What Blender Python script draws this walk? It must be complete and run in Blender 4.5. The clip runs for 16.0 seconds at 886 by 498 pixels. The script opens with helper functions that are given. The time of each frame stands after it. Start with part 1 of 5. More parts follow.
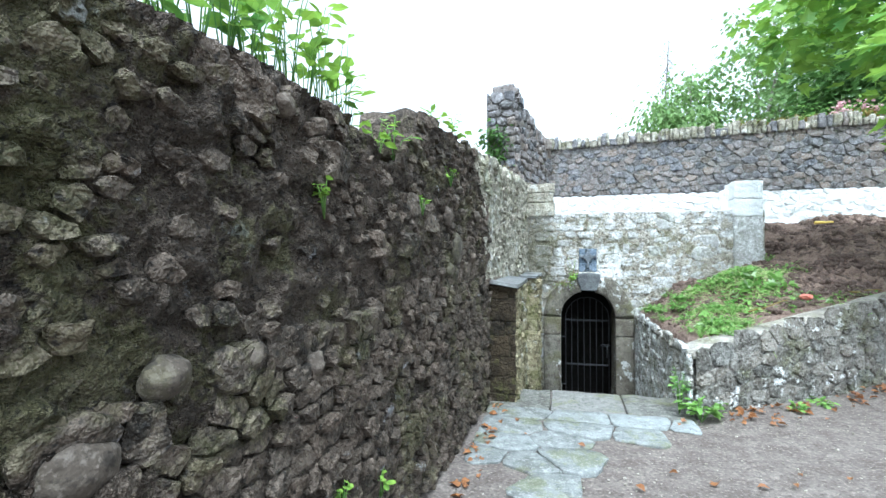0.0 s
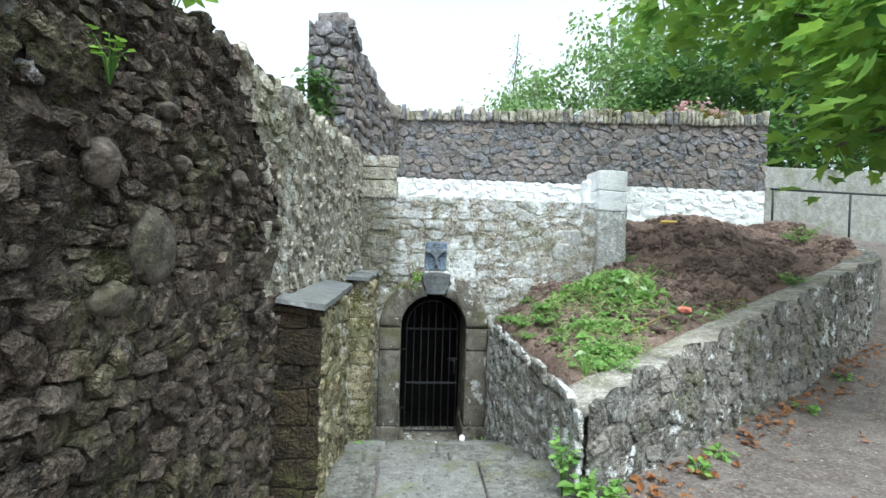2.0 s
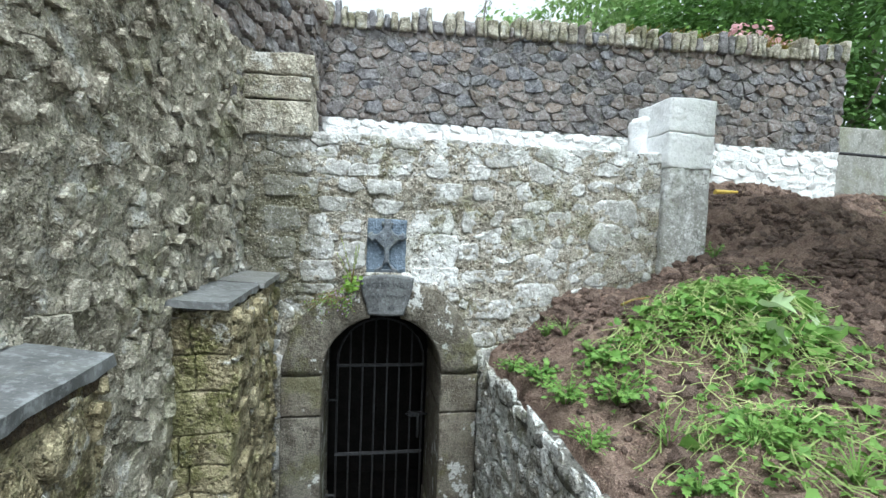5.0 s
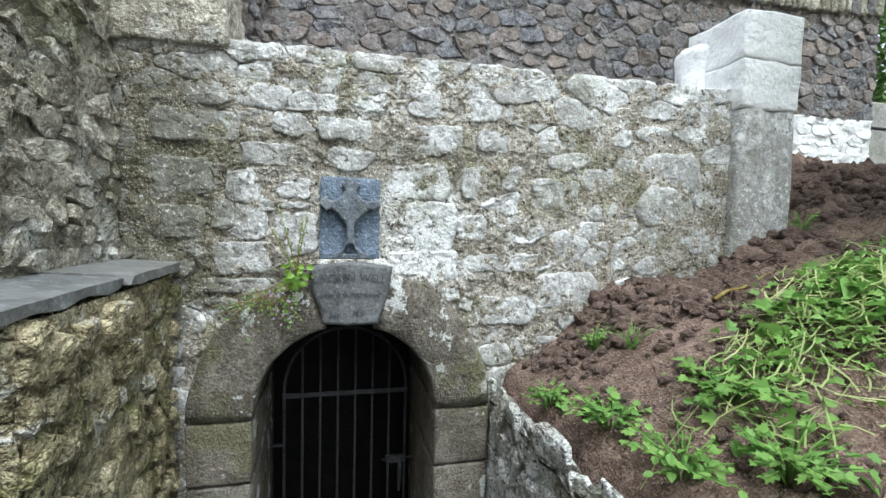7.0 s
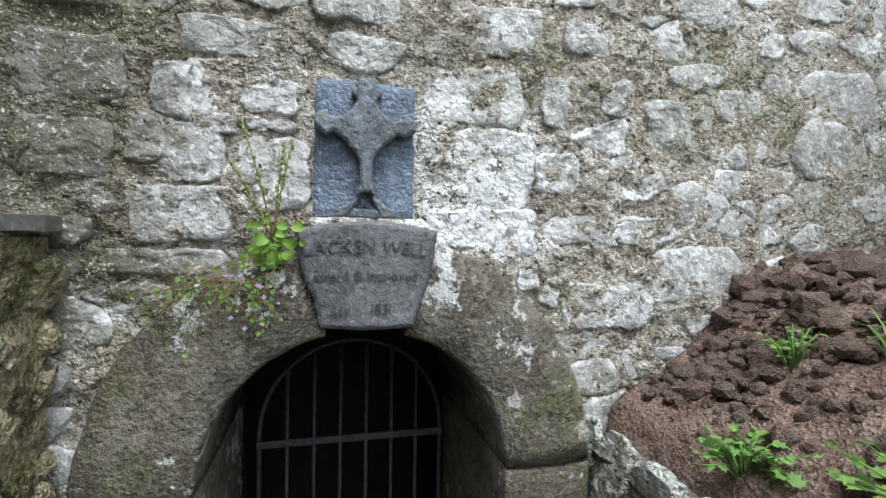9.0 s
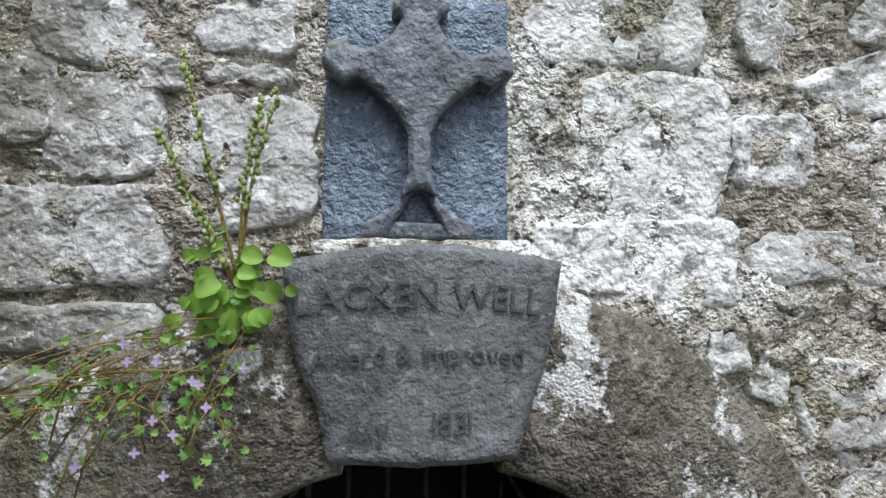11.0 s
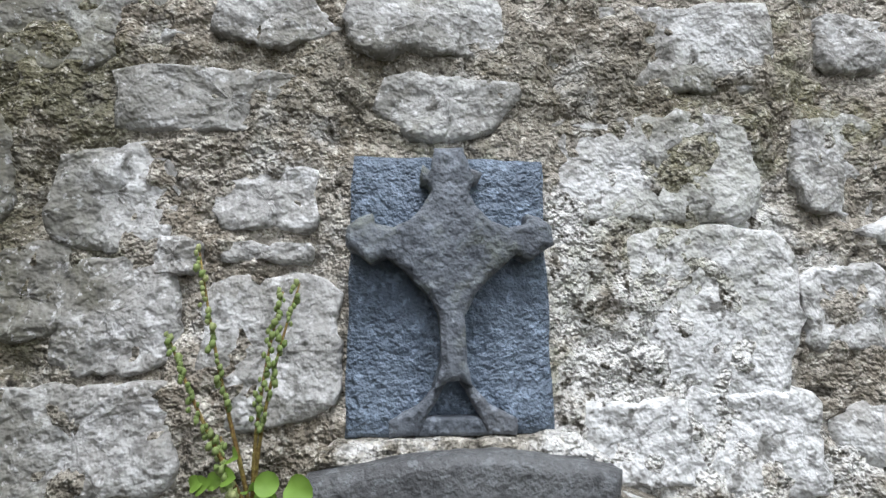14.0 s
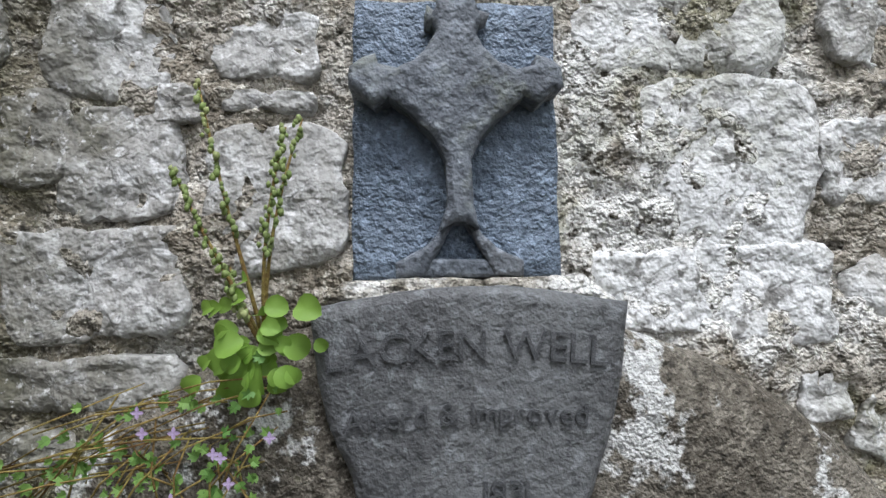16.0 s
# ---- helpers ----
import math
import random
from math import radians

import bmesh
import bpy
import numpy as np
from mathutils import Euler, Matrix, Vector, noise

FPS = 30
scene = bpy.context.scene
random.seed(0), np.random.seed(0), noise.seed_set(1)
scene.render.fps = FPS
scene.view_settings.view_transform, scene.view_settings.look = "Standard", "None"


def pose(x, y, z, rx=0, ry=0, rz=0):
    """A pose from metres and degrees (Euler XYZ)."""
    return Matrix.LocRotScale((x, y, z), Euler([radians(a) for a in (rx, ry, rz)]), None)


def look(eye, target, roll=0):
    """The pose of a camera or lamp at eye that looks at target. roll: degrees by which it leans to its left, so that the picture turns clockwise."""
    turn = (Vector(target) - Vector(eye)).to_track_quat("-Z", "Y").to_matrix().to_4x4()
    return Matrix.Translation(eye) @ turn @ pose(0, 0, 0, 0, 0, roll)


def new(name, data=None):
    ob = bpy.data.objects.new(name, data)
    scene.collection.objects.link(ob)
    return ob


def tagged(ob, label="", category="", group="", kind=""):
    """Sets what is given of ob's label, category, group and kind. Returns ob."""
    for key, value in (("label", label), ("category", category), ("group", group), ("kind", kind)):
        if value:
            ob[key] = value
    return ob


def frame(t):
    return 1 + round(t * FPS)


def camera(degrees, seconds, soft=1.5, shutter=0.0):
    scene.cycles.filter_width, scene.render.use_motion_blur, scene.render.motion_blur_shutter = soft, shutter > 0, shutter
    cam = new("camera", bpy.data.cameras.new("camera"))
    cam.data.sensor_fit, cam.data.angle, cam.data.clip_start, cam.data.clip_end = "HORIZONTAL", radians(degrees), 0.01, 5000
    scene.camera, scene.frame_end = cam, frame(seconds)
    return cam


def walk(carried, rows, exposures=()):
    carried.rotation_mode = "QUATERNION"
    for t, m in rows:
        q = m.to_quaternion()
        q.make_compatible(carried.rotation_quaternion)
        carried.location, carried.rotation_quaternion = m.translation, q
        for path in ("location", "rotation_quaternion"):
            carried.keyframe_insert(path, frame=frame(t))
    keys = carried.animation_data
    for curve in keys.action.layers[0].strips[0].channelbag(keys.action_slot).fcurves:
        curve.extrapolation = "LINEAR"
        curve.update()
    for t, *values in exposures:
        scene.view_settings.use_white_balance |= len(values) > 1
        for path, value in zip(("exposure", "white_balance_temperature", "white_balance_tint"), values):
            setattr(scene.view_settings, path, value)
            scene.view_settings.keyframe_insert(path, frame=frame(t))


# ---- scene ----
cam = camera(86.7, 16.0)
METRES, EYE, TILT, LEAN, TURN = 8.0, 1.5, 0.0, 0.0, 14.3
ROWS = [
    (0.0, 0.0, 0.0, 0.0, 0.0, 0.54, 0.12),
    (0.5, 0.0119, 0.0548, 0.0031, -6.38, 0.26, -0.09),
    (1.0, 0.0228, 0.1145, 0.0048, -13.18, 0.11, -0.52),
    (1.5, 0.0391, 0.1743, 0.0053, -15.63, 0.43, -1.69),
    (2.0, 0.0662, 0.2335, 0.0094, -18.35, -0.87, -1.74),
    (2.5, 0.0874, 0.2951, 0.0102, -20.89, -1.47, -1.93),
    (3.0, 0.1083, 0.3489, 0.0083, -21.48, -1.72, -2.3),
    (3.5, 0.1305, 0.408, 0.0125, -22.59, -1.91, -2.17),
    (6.0, 0.2001, 0.6344, 0.0109, -25.18, -4.56, -2.26),
    (6.5, 0.2176, 0.661, 0.0028, -27.34, -4.22, -2.24),
    (7.0, 0.2202, 0.6978, -0.0144, -27.36, -3.55, -1.38),
    (7.5, 0.2254, 0.7265, -0.0214, -26.5, -2.68, -1.99),
    (8.0, 0.2419, 0.7559, -0.0319, -27.1, -2.87, -2.96),
    (8.5, 0.2441, 0.78, -0.0454, -27.5, -0.72, -1.89),
    (9.0, 0.2454, 0.8112, -0.0471, -28.21, -0.88, -0.84),
    (9.5, 0.2561, 0.8374, -0.0479, -23.89, 0.75, -0.72),
    (12.0, 0.2759, 0.8984, -0.0387, -20.3, 5.08, 0.33),
    (12.5, 0.276, 0.8984, -0.031, -19.6, 7.17, 0.88),
    (13.0, 0.2762, 0.8968, -0.0237, -18.53, 9.18, 0.96),
    (13.5, 0.2738, 0.8948, -0.0209, -18.06, 9.92, 0.81),
    (14.0, 0.2729, 0.895, -0.0218, -18.32, 9.67, 0.99),
    (14.5, 0.2736, 0.8951, -0.0256, -18.31, 8.57, 1.21),
    (15.0, 0.2738, 0.8952, -0.0298, -18.2, 7.15, 0.87),
    (15.5, 0.2737, 0.8965, -0.0346, -17.65, 5.51, 1.26),
    (16.0, 0.2741, 0.898, -0.0393, -17.16, 3.7, 1.18),
]
walk(cam, [(t, pose(0, 0, EYE, TILT, LEAN, TURN) @ pose(METRES * x, METRES * y, METRES * z, 90 + pitch, roll, yaw)) for t, x, y, z, yaw, pitch, roll in ROWS],
     [(0.0, 1.82, 5350, 0), (0.5, 1.47, 5450, 0), (3.5, 1.38, 5750, 0), (7.0, 1.28, 5850, 4), (9.0, 1.18, 5900, 8), (12.0, 0.97, 5950, 10), (16.0, 0.86, 6000, 11)])

# ---- light ----
world = bpy.data.worlds.new("overcast_sky")
scene.world = world
world.use_nodes = True
wn = world.node_tree
sky = wn.nodes.new("ShaderNodeTexSky")
sky.sky_type = 'NISHITA'
sky.sun_disc = False
sky.sun_elevation, sky.sun_rotation = radians(65), radians(174)
sky.dust_density, sky.air_density, sky.ozone_density = 4.0, 1.0, 1.0
soft_sky = wn.nodes.new("ShaderNodeHueSaturation")
soft_sky.inputs["Saturation"].default_value = 0.1
wn.links.new(sky.outputs[0], soft_sky.inputs["Color"])
wn.links.new(soft_sky.outputs[0], wn.nodes["Background"].inputs["Color"])
wn.nodes["Background"].inputs["Strength"].default_value = 0.15
sun = new("sun", bpy.data.lights.new("sun", 'SUN'))
sun.data.energy, sun.data.angle, sun.data.color = 1.05, radians(14), (1.0, 0.98, 0.95)
sun.matrix_world = look((0.6, -5.5, 12), (0, 0, 0))


# ---- materials ----
def nodes_of(name):
    m = bpy.data.materials.new(name)
    m.use_nodes = True
    return m, m.node_tree, m.node_tree.nodes["Principled BSDF"]


class Net:
    """Short hand for shader nodes."""

    def __init__(self, name):
        self.m, self.t, self.p = nodes_of(name)
        self.pos = self.t.nodes.new("ShaderNodeNewGeometry").outputs["Position"]

    def put(self, kind, **values):
        n = self.t.nodes.new(kind)
        for k, v in values.items():
            n.inputs[k.replace("_", " ")].default_value = v
        return n

    def link(self, a, b):
        self.t.links.new(a, b)

    def noise(self, scale, detail=4.0, rough=0.55, stretch=None):
        n = self.put("ShaderNodeTexNoise", Scale=scale, Detail=detail, Roughness=rough)
        if stretch:
            mp = self.t.nodes.new("ShaderNodeMapping")
            mp.inputs["Scale"].default_value = stretch
            self.link(self.pos, mp.inputs[0])
            self.link(mp.outputs[0], n.inputs["Vector"])
        else:
            self.link(self.pos, n.inputs["Vector"])
        return n.outputs["Fac"]

    def step(self, fac, lo, hi):
        n = self.put("ShaderNodeMapRange", From_Min=lo, From_Max=hi)
        n.interpolation_type = 'SMOOTHSTEP'
        self.link(fac, n.inputs["Value"])
        return n.outputs[0]

    def calc(self, op, a, b):
        n = self.t.nodes.new("ShaderNodeMath")
        n.operation = op
        for i, v in enumerate((a, b)):
            if isinstance(v, (int, float)):
                n.inputs[i].default_value = v
            else:
                self.link(v, n.inputs[i])
        return n.outputs[0]

    def mix(self, fac, a, b):
        n = self.t.nodes.new("ShaderNodeMix")
        n.data_type = 'RGBA'
        for sock, v in ((n.inputs[0], fac), (n.inputs[6], a), (n.inputs[7], b)):
            if isinstance(v, (int, float)):
                sock.default_value = v
            elif isinstance(v, tuple):
                sock.default_value = (*v, 1)
            else:
                self.link(v, sock)
        return n.outputs[2]

    def chance(self, per_island=False):
        if per_island:
            return self.t.nodes.new("ShaderNodeNewGeometry").outputs["Random Per Island"]
        return self.t.nodes.new("ShaderNodeObjectInfo").outputs["Random"]

    def along(self, axis):
        n = self.t.nodes.new("ShaderNodeSeparateXYZ")
        self.link(self.pos, n.inputs[0])
        return n.outputs[axis]

    def near(self, x, z, a, b):
        """1 at a spot of a wall, falling to 0 at the half sizes a and b from it."""
        dx = self.calc('DIVIDE', self.calc('SUBTRACT', self.along(0), x), a)
        dz = self.calc('DIVIDE', self.calc('SUBTRACT', self.along(2), z), b)
        d = self.calc('ADD', self.calc('MULTIPLY', dx, dx), self.calc('MULTIPLY', dz, dz))
        return self.calc('MAXIMUM', self.calc('SUBTRACT', 1.0, d), 0.0)

    def done(self, colour, rough=0.9, bump=None, strength=0.5, dist=0.01, spec=0.3):
        if isinstance(colour, tuple):
            self.p.inputs["Base Color"].default_value = (*colour, 1)
        else:
            self.link(colour, self.p.inputs["Base Color"])
        if isinstance(rough, float):
            self.p.inputs["Roughness"].default_value = rough
        else:
            self.link(rough, self.p.inputs["Roughness"])
        self.p.inputs["Specular IOR Level"].default_value = spec
        if bump is not None:
            b = self.put("ShaderNodeBump", Strength=strength, Distance=dist)
            self.link(bump, b.inputs["Height"])
            self.link(b.outputs[0], self.p.inputs["Normal"])
        return self.m


def stone(name, light, dark, wash=None, wash_at=(0.5, 0.56), moss=0.0, island=False, bump=1.0, deep=0.035, tints=((0.36, 0.30, 0.24), 0.35), pit_shade=0.8, crag_scale=24, gloss=0.92, patches=(), grime=(), speck=1.0):
    """Weathered stone: two tones, crag highlights and crevice shade painted into the colour, grain, a coat of lime that
    has come off in patches, and moss.
    """
    n = Net(name)
    big, mid, crag, grit = n.noise(1.1, 4), n.noise(7, 5, 0.62), n.noise(crag_scale, 4, 0.62), n.noise(crag_scale * 4, 3, 0.6)
    c = n.mix(n.step(mid, 0.40, 0.60), dark, light)
    c = n.mix(n.calc('MULTIPLY', n.chance(island), tints[1]), c, tints[0])
    c = n.mix(n.calc('MULTIPLY', n.step(big, 0.42, 0.66), 0.3), c, dark)
    c = n.mix(n.calc('MULTIPLY', n.step(crag, 0.54, 0.64), 0.5), c, tuple(min(0.8, v * 1.8) for v in light))
    if wash:
        f = n.calc('ADD', n.calc('MULTIPLY', n.noise(6.0, 6, 0.68), 0.75), n.calc('MULTIPLY', big, 0.25))
        for x, z, a, b, amount in patches:
            f = n.calc('ADD', f, n.calc('MULTIPLY', n.near(x, z, a, b), amount))
        f = n.step(f, *wash_at)
        f = n.calc('MULTIPLY', f, n.step(crag, 0.34, 0.44))
        c = n.mix(f, c, n.mix(n.step(grit, 0.35, 0.6), tuple(v * 0.85 for v in wash), wash))
    if moss:
        f = n.calc('MULTIPLY', n.step(n.calc('ADD', n.noise(2.2, 6, 0.7), n.calc('MULTIPLY', crag, 0.25)), 0.64, 0.74), moss)
        c = n.mix(f, c, (0.11, 0.115, 0.03))
    for x, z, a, b, amount in grime:
        f = n.step(n.calc('ADD', n.near(x, z, a, b), n.calc('MULTIPLY', n.calc('SUBTRACT', mid, 0.5), 1.6)), 0.15, 0.75)
        c = n.mix(n.calc('MULTIPLY', f, amount), c, (0.085, 0.078, 0.045))
    fleck = n.noise(crag_scale * 2.3, 3, 0.7)
    c = n.mix(n.calc('MULTIPLY', n.step(fleck, 0.57, 0.64), 0.42 * speck), c, tuple(min(0.82, v * 1.9) for v in light))
    # dark spots put crevice shade into the colour; the bump has its own noise
    c = n.mix(n.calc('MULTIPLY', n.step(fleck, 0.42, 0.35), 0.6 * pit_shade * speck), c, tuple(v * 0.35 for v in dark))
    c = n.mix(n.calc('MULTIPLY', n.step(crag, 0.43, 0.33), pit_shade), c, tuple(v * 0.25 for v in dark))
    c = n.mix(n.calc('MULTIPLY', n.step(grit, 0.42, 0.34), 0.5 * pit_shade), c, tuple(v * 0.4 for v in dark))
    h = n.calc('ADD', n.noise(11, 2, 0.5), n.calc('ADD', n.calc('MULTIPLY', n.noise(crag_scale * 1.6, 2, 0.5), 0.55), n.calc('MULTIPLY', n.noise(crag_scale * 4.5, 1, 0.5), 0.2)))
    return n.done(c, gloss, h, bump, deep * 1.5, 0.3)


def plain(name, a, b, scale=14, rough=0.85, strength=0.4, dist=0.008, island=False, chance=0.0, third=None, spec=0.3):
    n = Net(name)
    mid, fine = n.noise(scale, 4, 0.6), n.noise(scale * 7, 2, 0.6)
    c = n.mix(n.step(mid, 0.3, 0.7), a, b)
    if chance:
        c = n.mix(n.calc('MULTIPLY', n.chance(island), chance), c, third or b)
    c = n.mix(n.calc('MULTIPLY', n.step(fine, 0.55, 0.66), 0.5), c, tuple(min(0.9, v * 1.7) for v in b))
    c = n.mix(n.calc('MULTIPLY', n.step(fine, 0.45, 0.34), 0.5), c, tuple(v * 0.4 for v in a))
    return n.done(c, rough, n.calc('ADD', mid, n.calc('MULTIPLY', fine, 0.5)), strength, dist, spec)


def leafy(name, a, b, through_light=0.35):
    n = Net(name)
    c = n.mix(n.chance(True), a, b)
    c = n.mix(n.step(n.noise(3), 0.35, 0.7), c, tuple(v * 0.75 for v in a))
    n.done(c, 0.55, None, spec=0.35)
    tr = n.t.nodes.new("ShaderNodeBsdfTranslucent")
    n.link(c, tr.inputs["Color"])
    mx = n.t.nodes.new("ShaderNodeMixShader")
    mx.inputs[0].default_value = through_light
    n.link(n.p.outputs[0], mx.inputs[1])
    n.link(tr.outputs[0], mx.inputs[2])
    n.link(mx.outputs[0], n.t.nodes["Material Output"].inputs["Surface"])
    return n.m


LIME = (0.70, 0.70, 0.685)
OLD_LIME = (0.50, 0.49, 0.45)
BROWN = ((0.12, 0.085, 0.062), 0.5)
M_DARK = stone("dark_rubble", (0.112, 0.089, 0.070), (0.021, 0.0165, 0.012), (0.26, 0.26, 0.275), (0.605, 0.665), 0.25, tints=BROWN, deep=0.032, crag_scale=30, gloss=0.75)
M_DARK_J = stone("dark_rubble_joined", (0.112, 0.089, 0.070), (0.021, 0.0165, 0.012), (0.26, 0.26, 0.275), (0.605, 0.665), 0.25, True, tints=BROWN, deep=0.032, crag_scale=30, gloss=0.75)
M_DARK_MORTAR = stone("earthy_mortar", (0.085, 0.068, 0.054), (0.018, 0.014, 0.010), (0.22, 0.22, 0.225), (0.60, 0.67), 0.35, deep=0.06, tints=BROWN, crag_scale=40)
M_PALE = stone("limed_rubble", (0.43, 0.405, 0.335), (0.18, 0.164, 0.125), OLD_LIME, (0.53, 0.60), 0.45, deep=0.024, crag_scale=36, pit_shade=0.65)
M_PALE_J = stone("limed_rubble_joined", (0.43, 0.405, 0.335), (0.18, 0.164, 0.125), OLD_LIME, (0.53, 0.60), 0.45, True, deep=0.024, crag_scale=36, pit_shade=0.65)
M_PALE_MORTAR = stone("limed_mortar", (0.40, 0.372, 0.30), (0.15, 0.134, 0.098), OLD_LIME, (0.525, 0.61), 0.45, deep=0.04, crag_scale=36, pit_shade=0.7)
LIMED_SPOTS = ((0.76, 1.33, 0.30, 0.36, 0.11), (0.70, 1.13, 0.3, 0.2, 0.05), (1.6, 1.95, 1.2, 0.3, 0.03))
GRIMY_SPOTS = ((-0.45, 1.5, 0.45, 1.0, 0.75), (0.0, 1.02, 0.4, 0.16, 0.45), (0.35, 1.70, 0.8, 0.12, 0.4), (2.4, 1.3, 0.6, 0.35, 0.25))
M_WELL = stone("whitewashed_limestone", (0.47, 0.465, 0.45), (0.31, 0.30, 0.275), (0.68, 0.68, 0.67), (0.50, 0.63), 0.3, deep=0.013, tints=((0.30, 0.29, 0.27), 0.6), pit_shade=0.5, crag_scale=30, patches=LIMED_SPOTS, grime=GRIMY_SPOTS)
M_WELL_MORTAR = stone("old_lime_mortar", (0.43, 0.41, 0.36), (0.185, 0.165, 0.125), (0.66, 0.65, 0.62), (0.53, 0.64), 0.45, deep=0.03, pit_shade=0.95, crag_scale=38, patches=LIMED_SPOTS, grime=GRIMY_SPOTS)
M_WHITE = stone("white_painted_stone", (0.84, 0.84, 0.84), (0.72, 0.72, 0.71), None, moss=0.0, bump=0.6, deep=0.02, tints=((0.72, 0.72, 0.72), 0.3), pit_shade=0.25)
M_BLUE = stone("blue_grey_rubble", (0.20, 0.20, 0.212), (0.085, 0.086, 0.096), None, moss=0.1, tints=((0.26, 0.20, 0.155), 0.75), bump=0.5, deep=0.025)
M_BLUE_MORTAR = stone("grey_mortar", (0.20, 0.195, 0.19), (0.11, 0.105, 0.10))
M_DRESSED = stone("dressed_grey_stone", (0.17, 0.155, 0.128), (0.075, 0.066, 0.052), (0.55, 0.55, 0.53), (0.555, 0.585), 0.4, bump=0.9, deep=0.016, tints=((0.24, 0.20, 0.15), 0.3), pit_shade=0.7, crag_scale=55)
M_SLATE = stone("blue_slate", (0.165, 0.172, 0.178), (0.095, 0.1, 0.104), None, moss=0.15, bump=0.4, deep=0.01, tints=((0.2, 0.18, 0.15), 0.4), pit_shade=0.2, gloss=0.5)
M_TABLET = stone("pecked_blue_slate", (0.165, 0.208, 0.265), (0.095, 0.125, 0.168), None, bump=1.0, deep=0.014, tints=((0.15, 0.16, 0.18), 0.1), pit_shade=0.25, crag_scale=55, gloss=0.5, speck=0.25)
M_CARVED = stone("carved_slate", (0.165, 0.185, 0.212), (0.08, 0.093, 0.113), None, moss=0.35, bump=0.8, deep=0.010, tints=((0.2, 0.17, 0.13), 0.2), pit_shade=0.5, crag_scale=40, gloss=0.6, speck=0.5)
M_KEY = stone("lettered_slate", (0.125, 0.132, 0.138), (0.07, 0.074, 0.08), None, moss=0.25, bump=0.9, deep=0.006, tints=((0.2, 0.17, 0.13), 0.15), pit_shade=0.5, crag_scale=60, gloss=0.55, speck=0.5)
M_COBBLE = stone("river_cobble", (0.105, 0.09, 0.076), (0.05, 0.043, 0.035), None, moss=0.2, bump=0.8, deep=0.012, tints=BROWN, pit_shade=0.6)
M_BENCH = stone("yellowed_limed_rubble", (0.34, 0.30, 0.195), (0.09, 0.075, 0.042), OLD_LIME, (0.545, 0.62), 0.65, tints=((0.3, 0.24, 0.13), 0.4), crag_scale=30)
M_STEP = stone("worn_step_stone", (0.15, 0.145, 0.13), (0.075, 0.071, 0.06), None, moss=0.5, bump=0.6, deep=0.015, tints=((0.25, 0.245, 0.235), 0.5), pit_shade=0.6)
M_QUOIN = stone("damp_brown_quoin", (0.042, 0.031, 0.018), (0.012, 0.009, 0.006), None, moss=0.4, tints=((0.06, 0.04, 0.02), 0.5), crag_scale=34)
# dark letter colour stands in for the shade inside cut strokes
M_LETTER_SHADE = plain("letter_cut_shade", (0.045, 0.047, 0.05), (0.085, 0.087, 0.09), 60)
M_FLAG = stone("worn_flagstone", (0.185, 0.19, 0.182), (0.105, 0.105, 0.097), None, moss=0.45, bump=0.5, deep=0.012, tints=((0.27, 0.285, 0.285), 0.6), pit_shade=0.4)
M_BED = stone("bed_wall_rubble", (0.19, 0.185, 0.168), (0.07, 0.066, 0.058), LIME, (0.56, 0.63), 0.35)
M_SIDE = stone("limewashed_side_wall", (0.48, 0.465, 0.42), (0.18, 0.17, 0.145), LIME, (0.45, 0.54), 0.4, pit_shade=0.75, crag_scale=30)
M_CAP = stone("cement_cap", (0.31, 0.29, 0.255), (0.17, 0.158, 0.134), None, moss=0.35, bump=0.6, deep=0.02, pit_shade=0.5)
M_GROUND = plain("trodden_earth_path", (0.095, 0.077, 0.067), (0.16, 0.135, 0.12), 6, 0.95, 1.0, 0.03)
M_SOIL = plain("turned_soil", (0.145, 0.094, 0.072), (0.25, 0.178, 0.143), 14, 0.97, 1.0, 0.05)
M_CLOD = plain("soil_clod", (0.075, 0.047, 0.036), (0.18, 0.125, 0.10), 30, 0.97, 1.0, 0.03, True, 0.5, (0.16, 0.12, 0.10))
M_IRON = plain("weathered_grey_iron", (0.028, 0.028, 0.031), (0.065, 0.065, 0.07), 40, 0.5, 0.3, 0.002)
M_BLACKRAIL = plain("black_painted_rail", (0.02, 0.02, 0.022), (0.035, 0.035, 0.04), 30, 0.5, 0.2, 0.002)
M_RENDER = stone("grey_cement_render", (0.30, 0.30, 0.28), (0.21, 0.21, 0.19), None, moss=0.35, bump=0.4, deep=0.015, pit_shade=0.2)
# near black: the darkness of the unlit chamber is in this colour
M_INSIDE = plain("unlit_black_lining", (0.012, 0.011, 0.01), (0.022, 0.02, 0.018), 8)
M_MAPLE = leafy("maple_leaf", (0.30, 0.47, 0.07), (0.10, 0.23, 0.06), 0.5)
M_BIRCH = leafy("birch_leaf", (0.28, 0.41, 0.15), (0.17, 0.29, 0.10), 0.5)
M_HEDGE = leafy("hedge_leaf", (0.12, 0.225, 0.055), (0.045, 0.105, 0.026), 0.4)
M_WEED = leafy("weed_leaf", (0.25, 0.42, 0.10), (0.12, 0.26, 0.06), 0.4)
M_PALELEAF = leafy("leaf_underside", (0.42, 0.52, 0.30), (0.34, 0.46, 0.24), 0.3)
M_CUT = leafy("cut_grass", (0.27, 0.37, 0.11), (0.50, 0.50, 0.25), 0.3)
M_PENNY = leafy("pennywort_leaf", (0.27, 0.43, 0.07), (0.17, 0.31, 0.05), 0.35)
M_STALK = plain("reddish_stalk", (0.16, 0.09, 0.03), (0.22, 0.18, 0.05), 30)
M_DRY = leafy("fallen_leaf", (0.30, 0.13, 0.045), (0.20, 0.09, 0.045), 0.2)
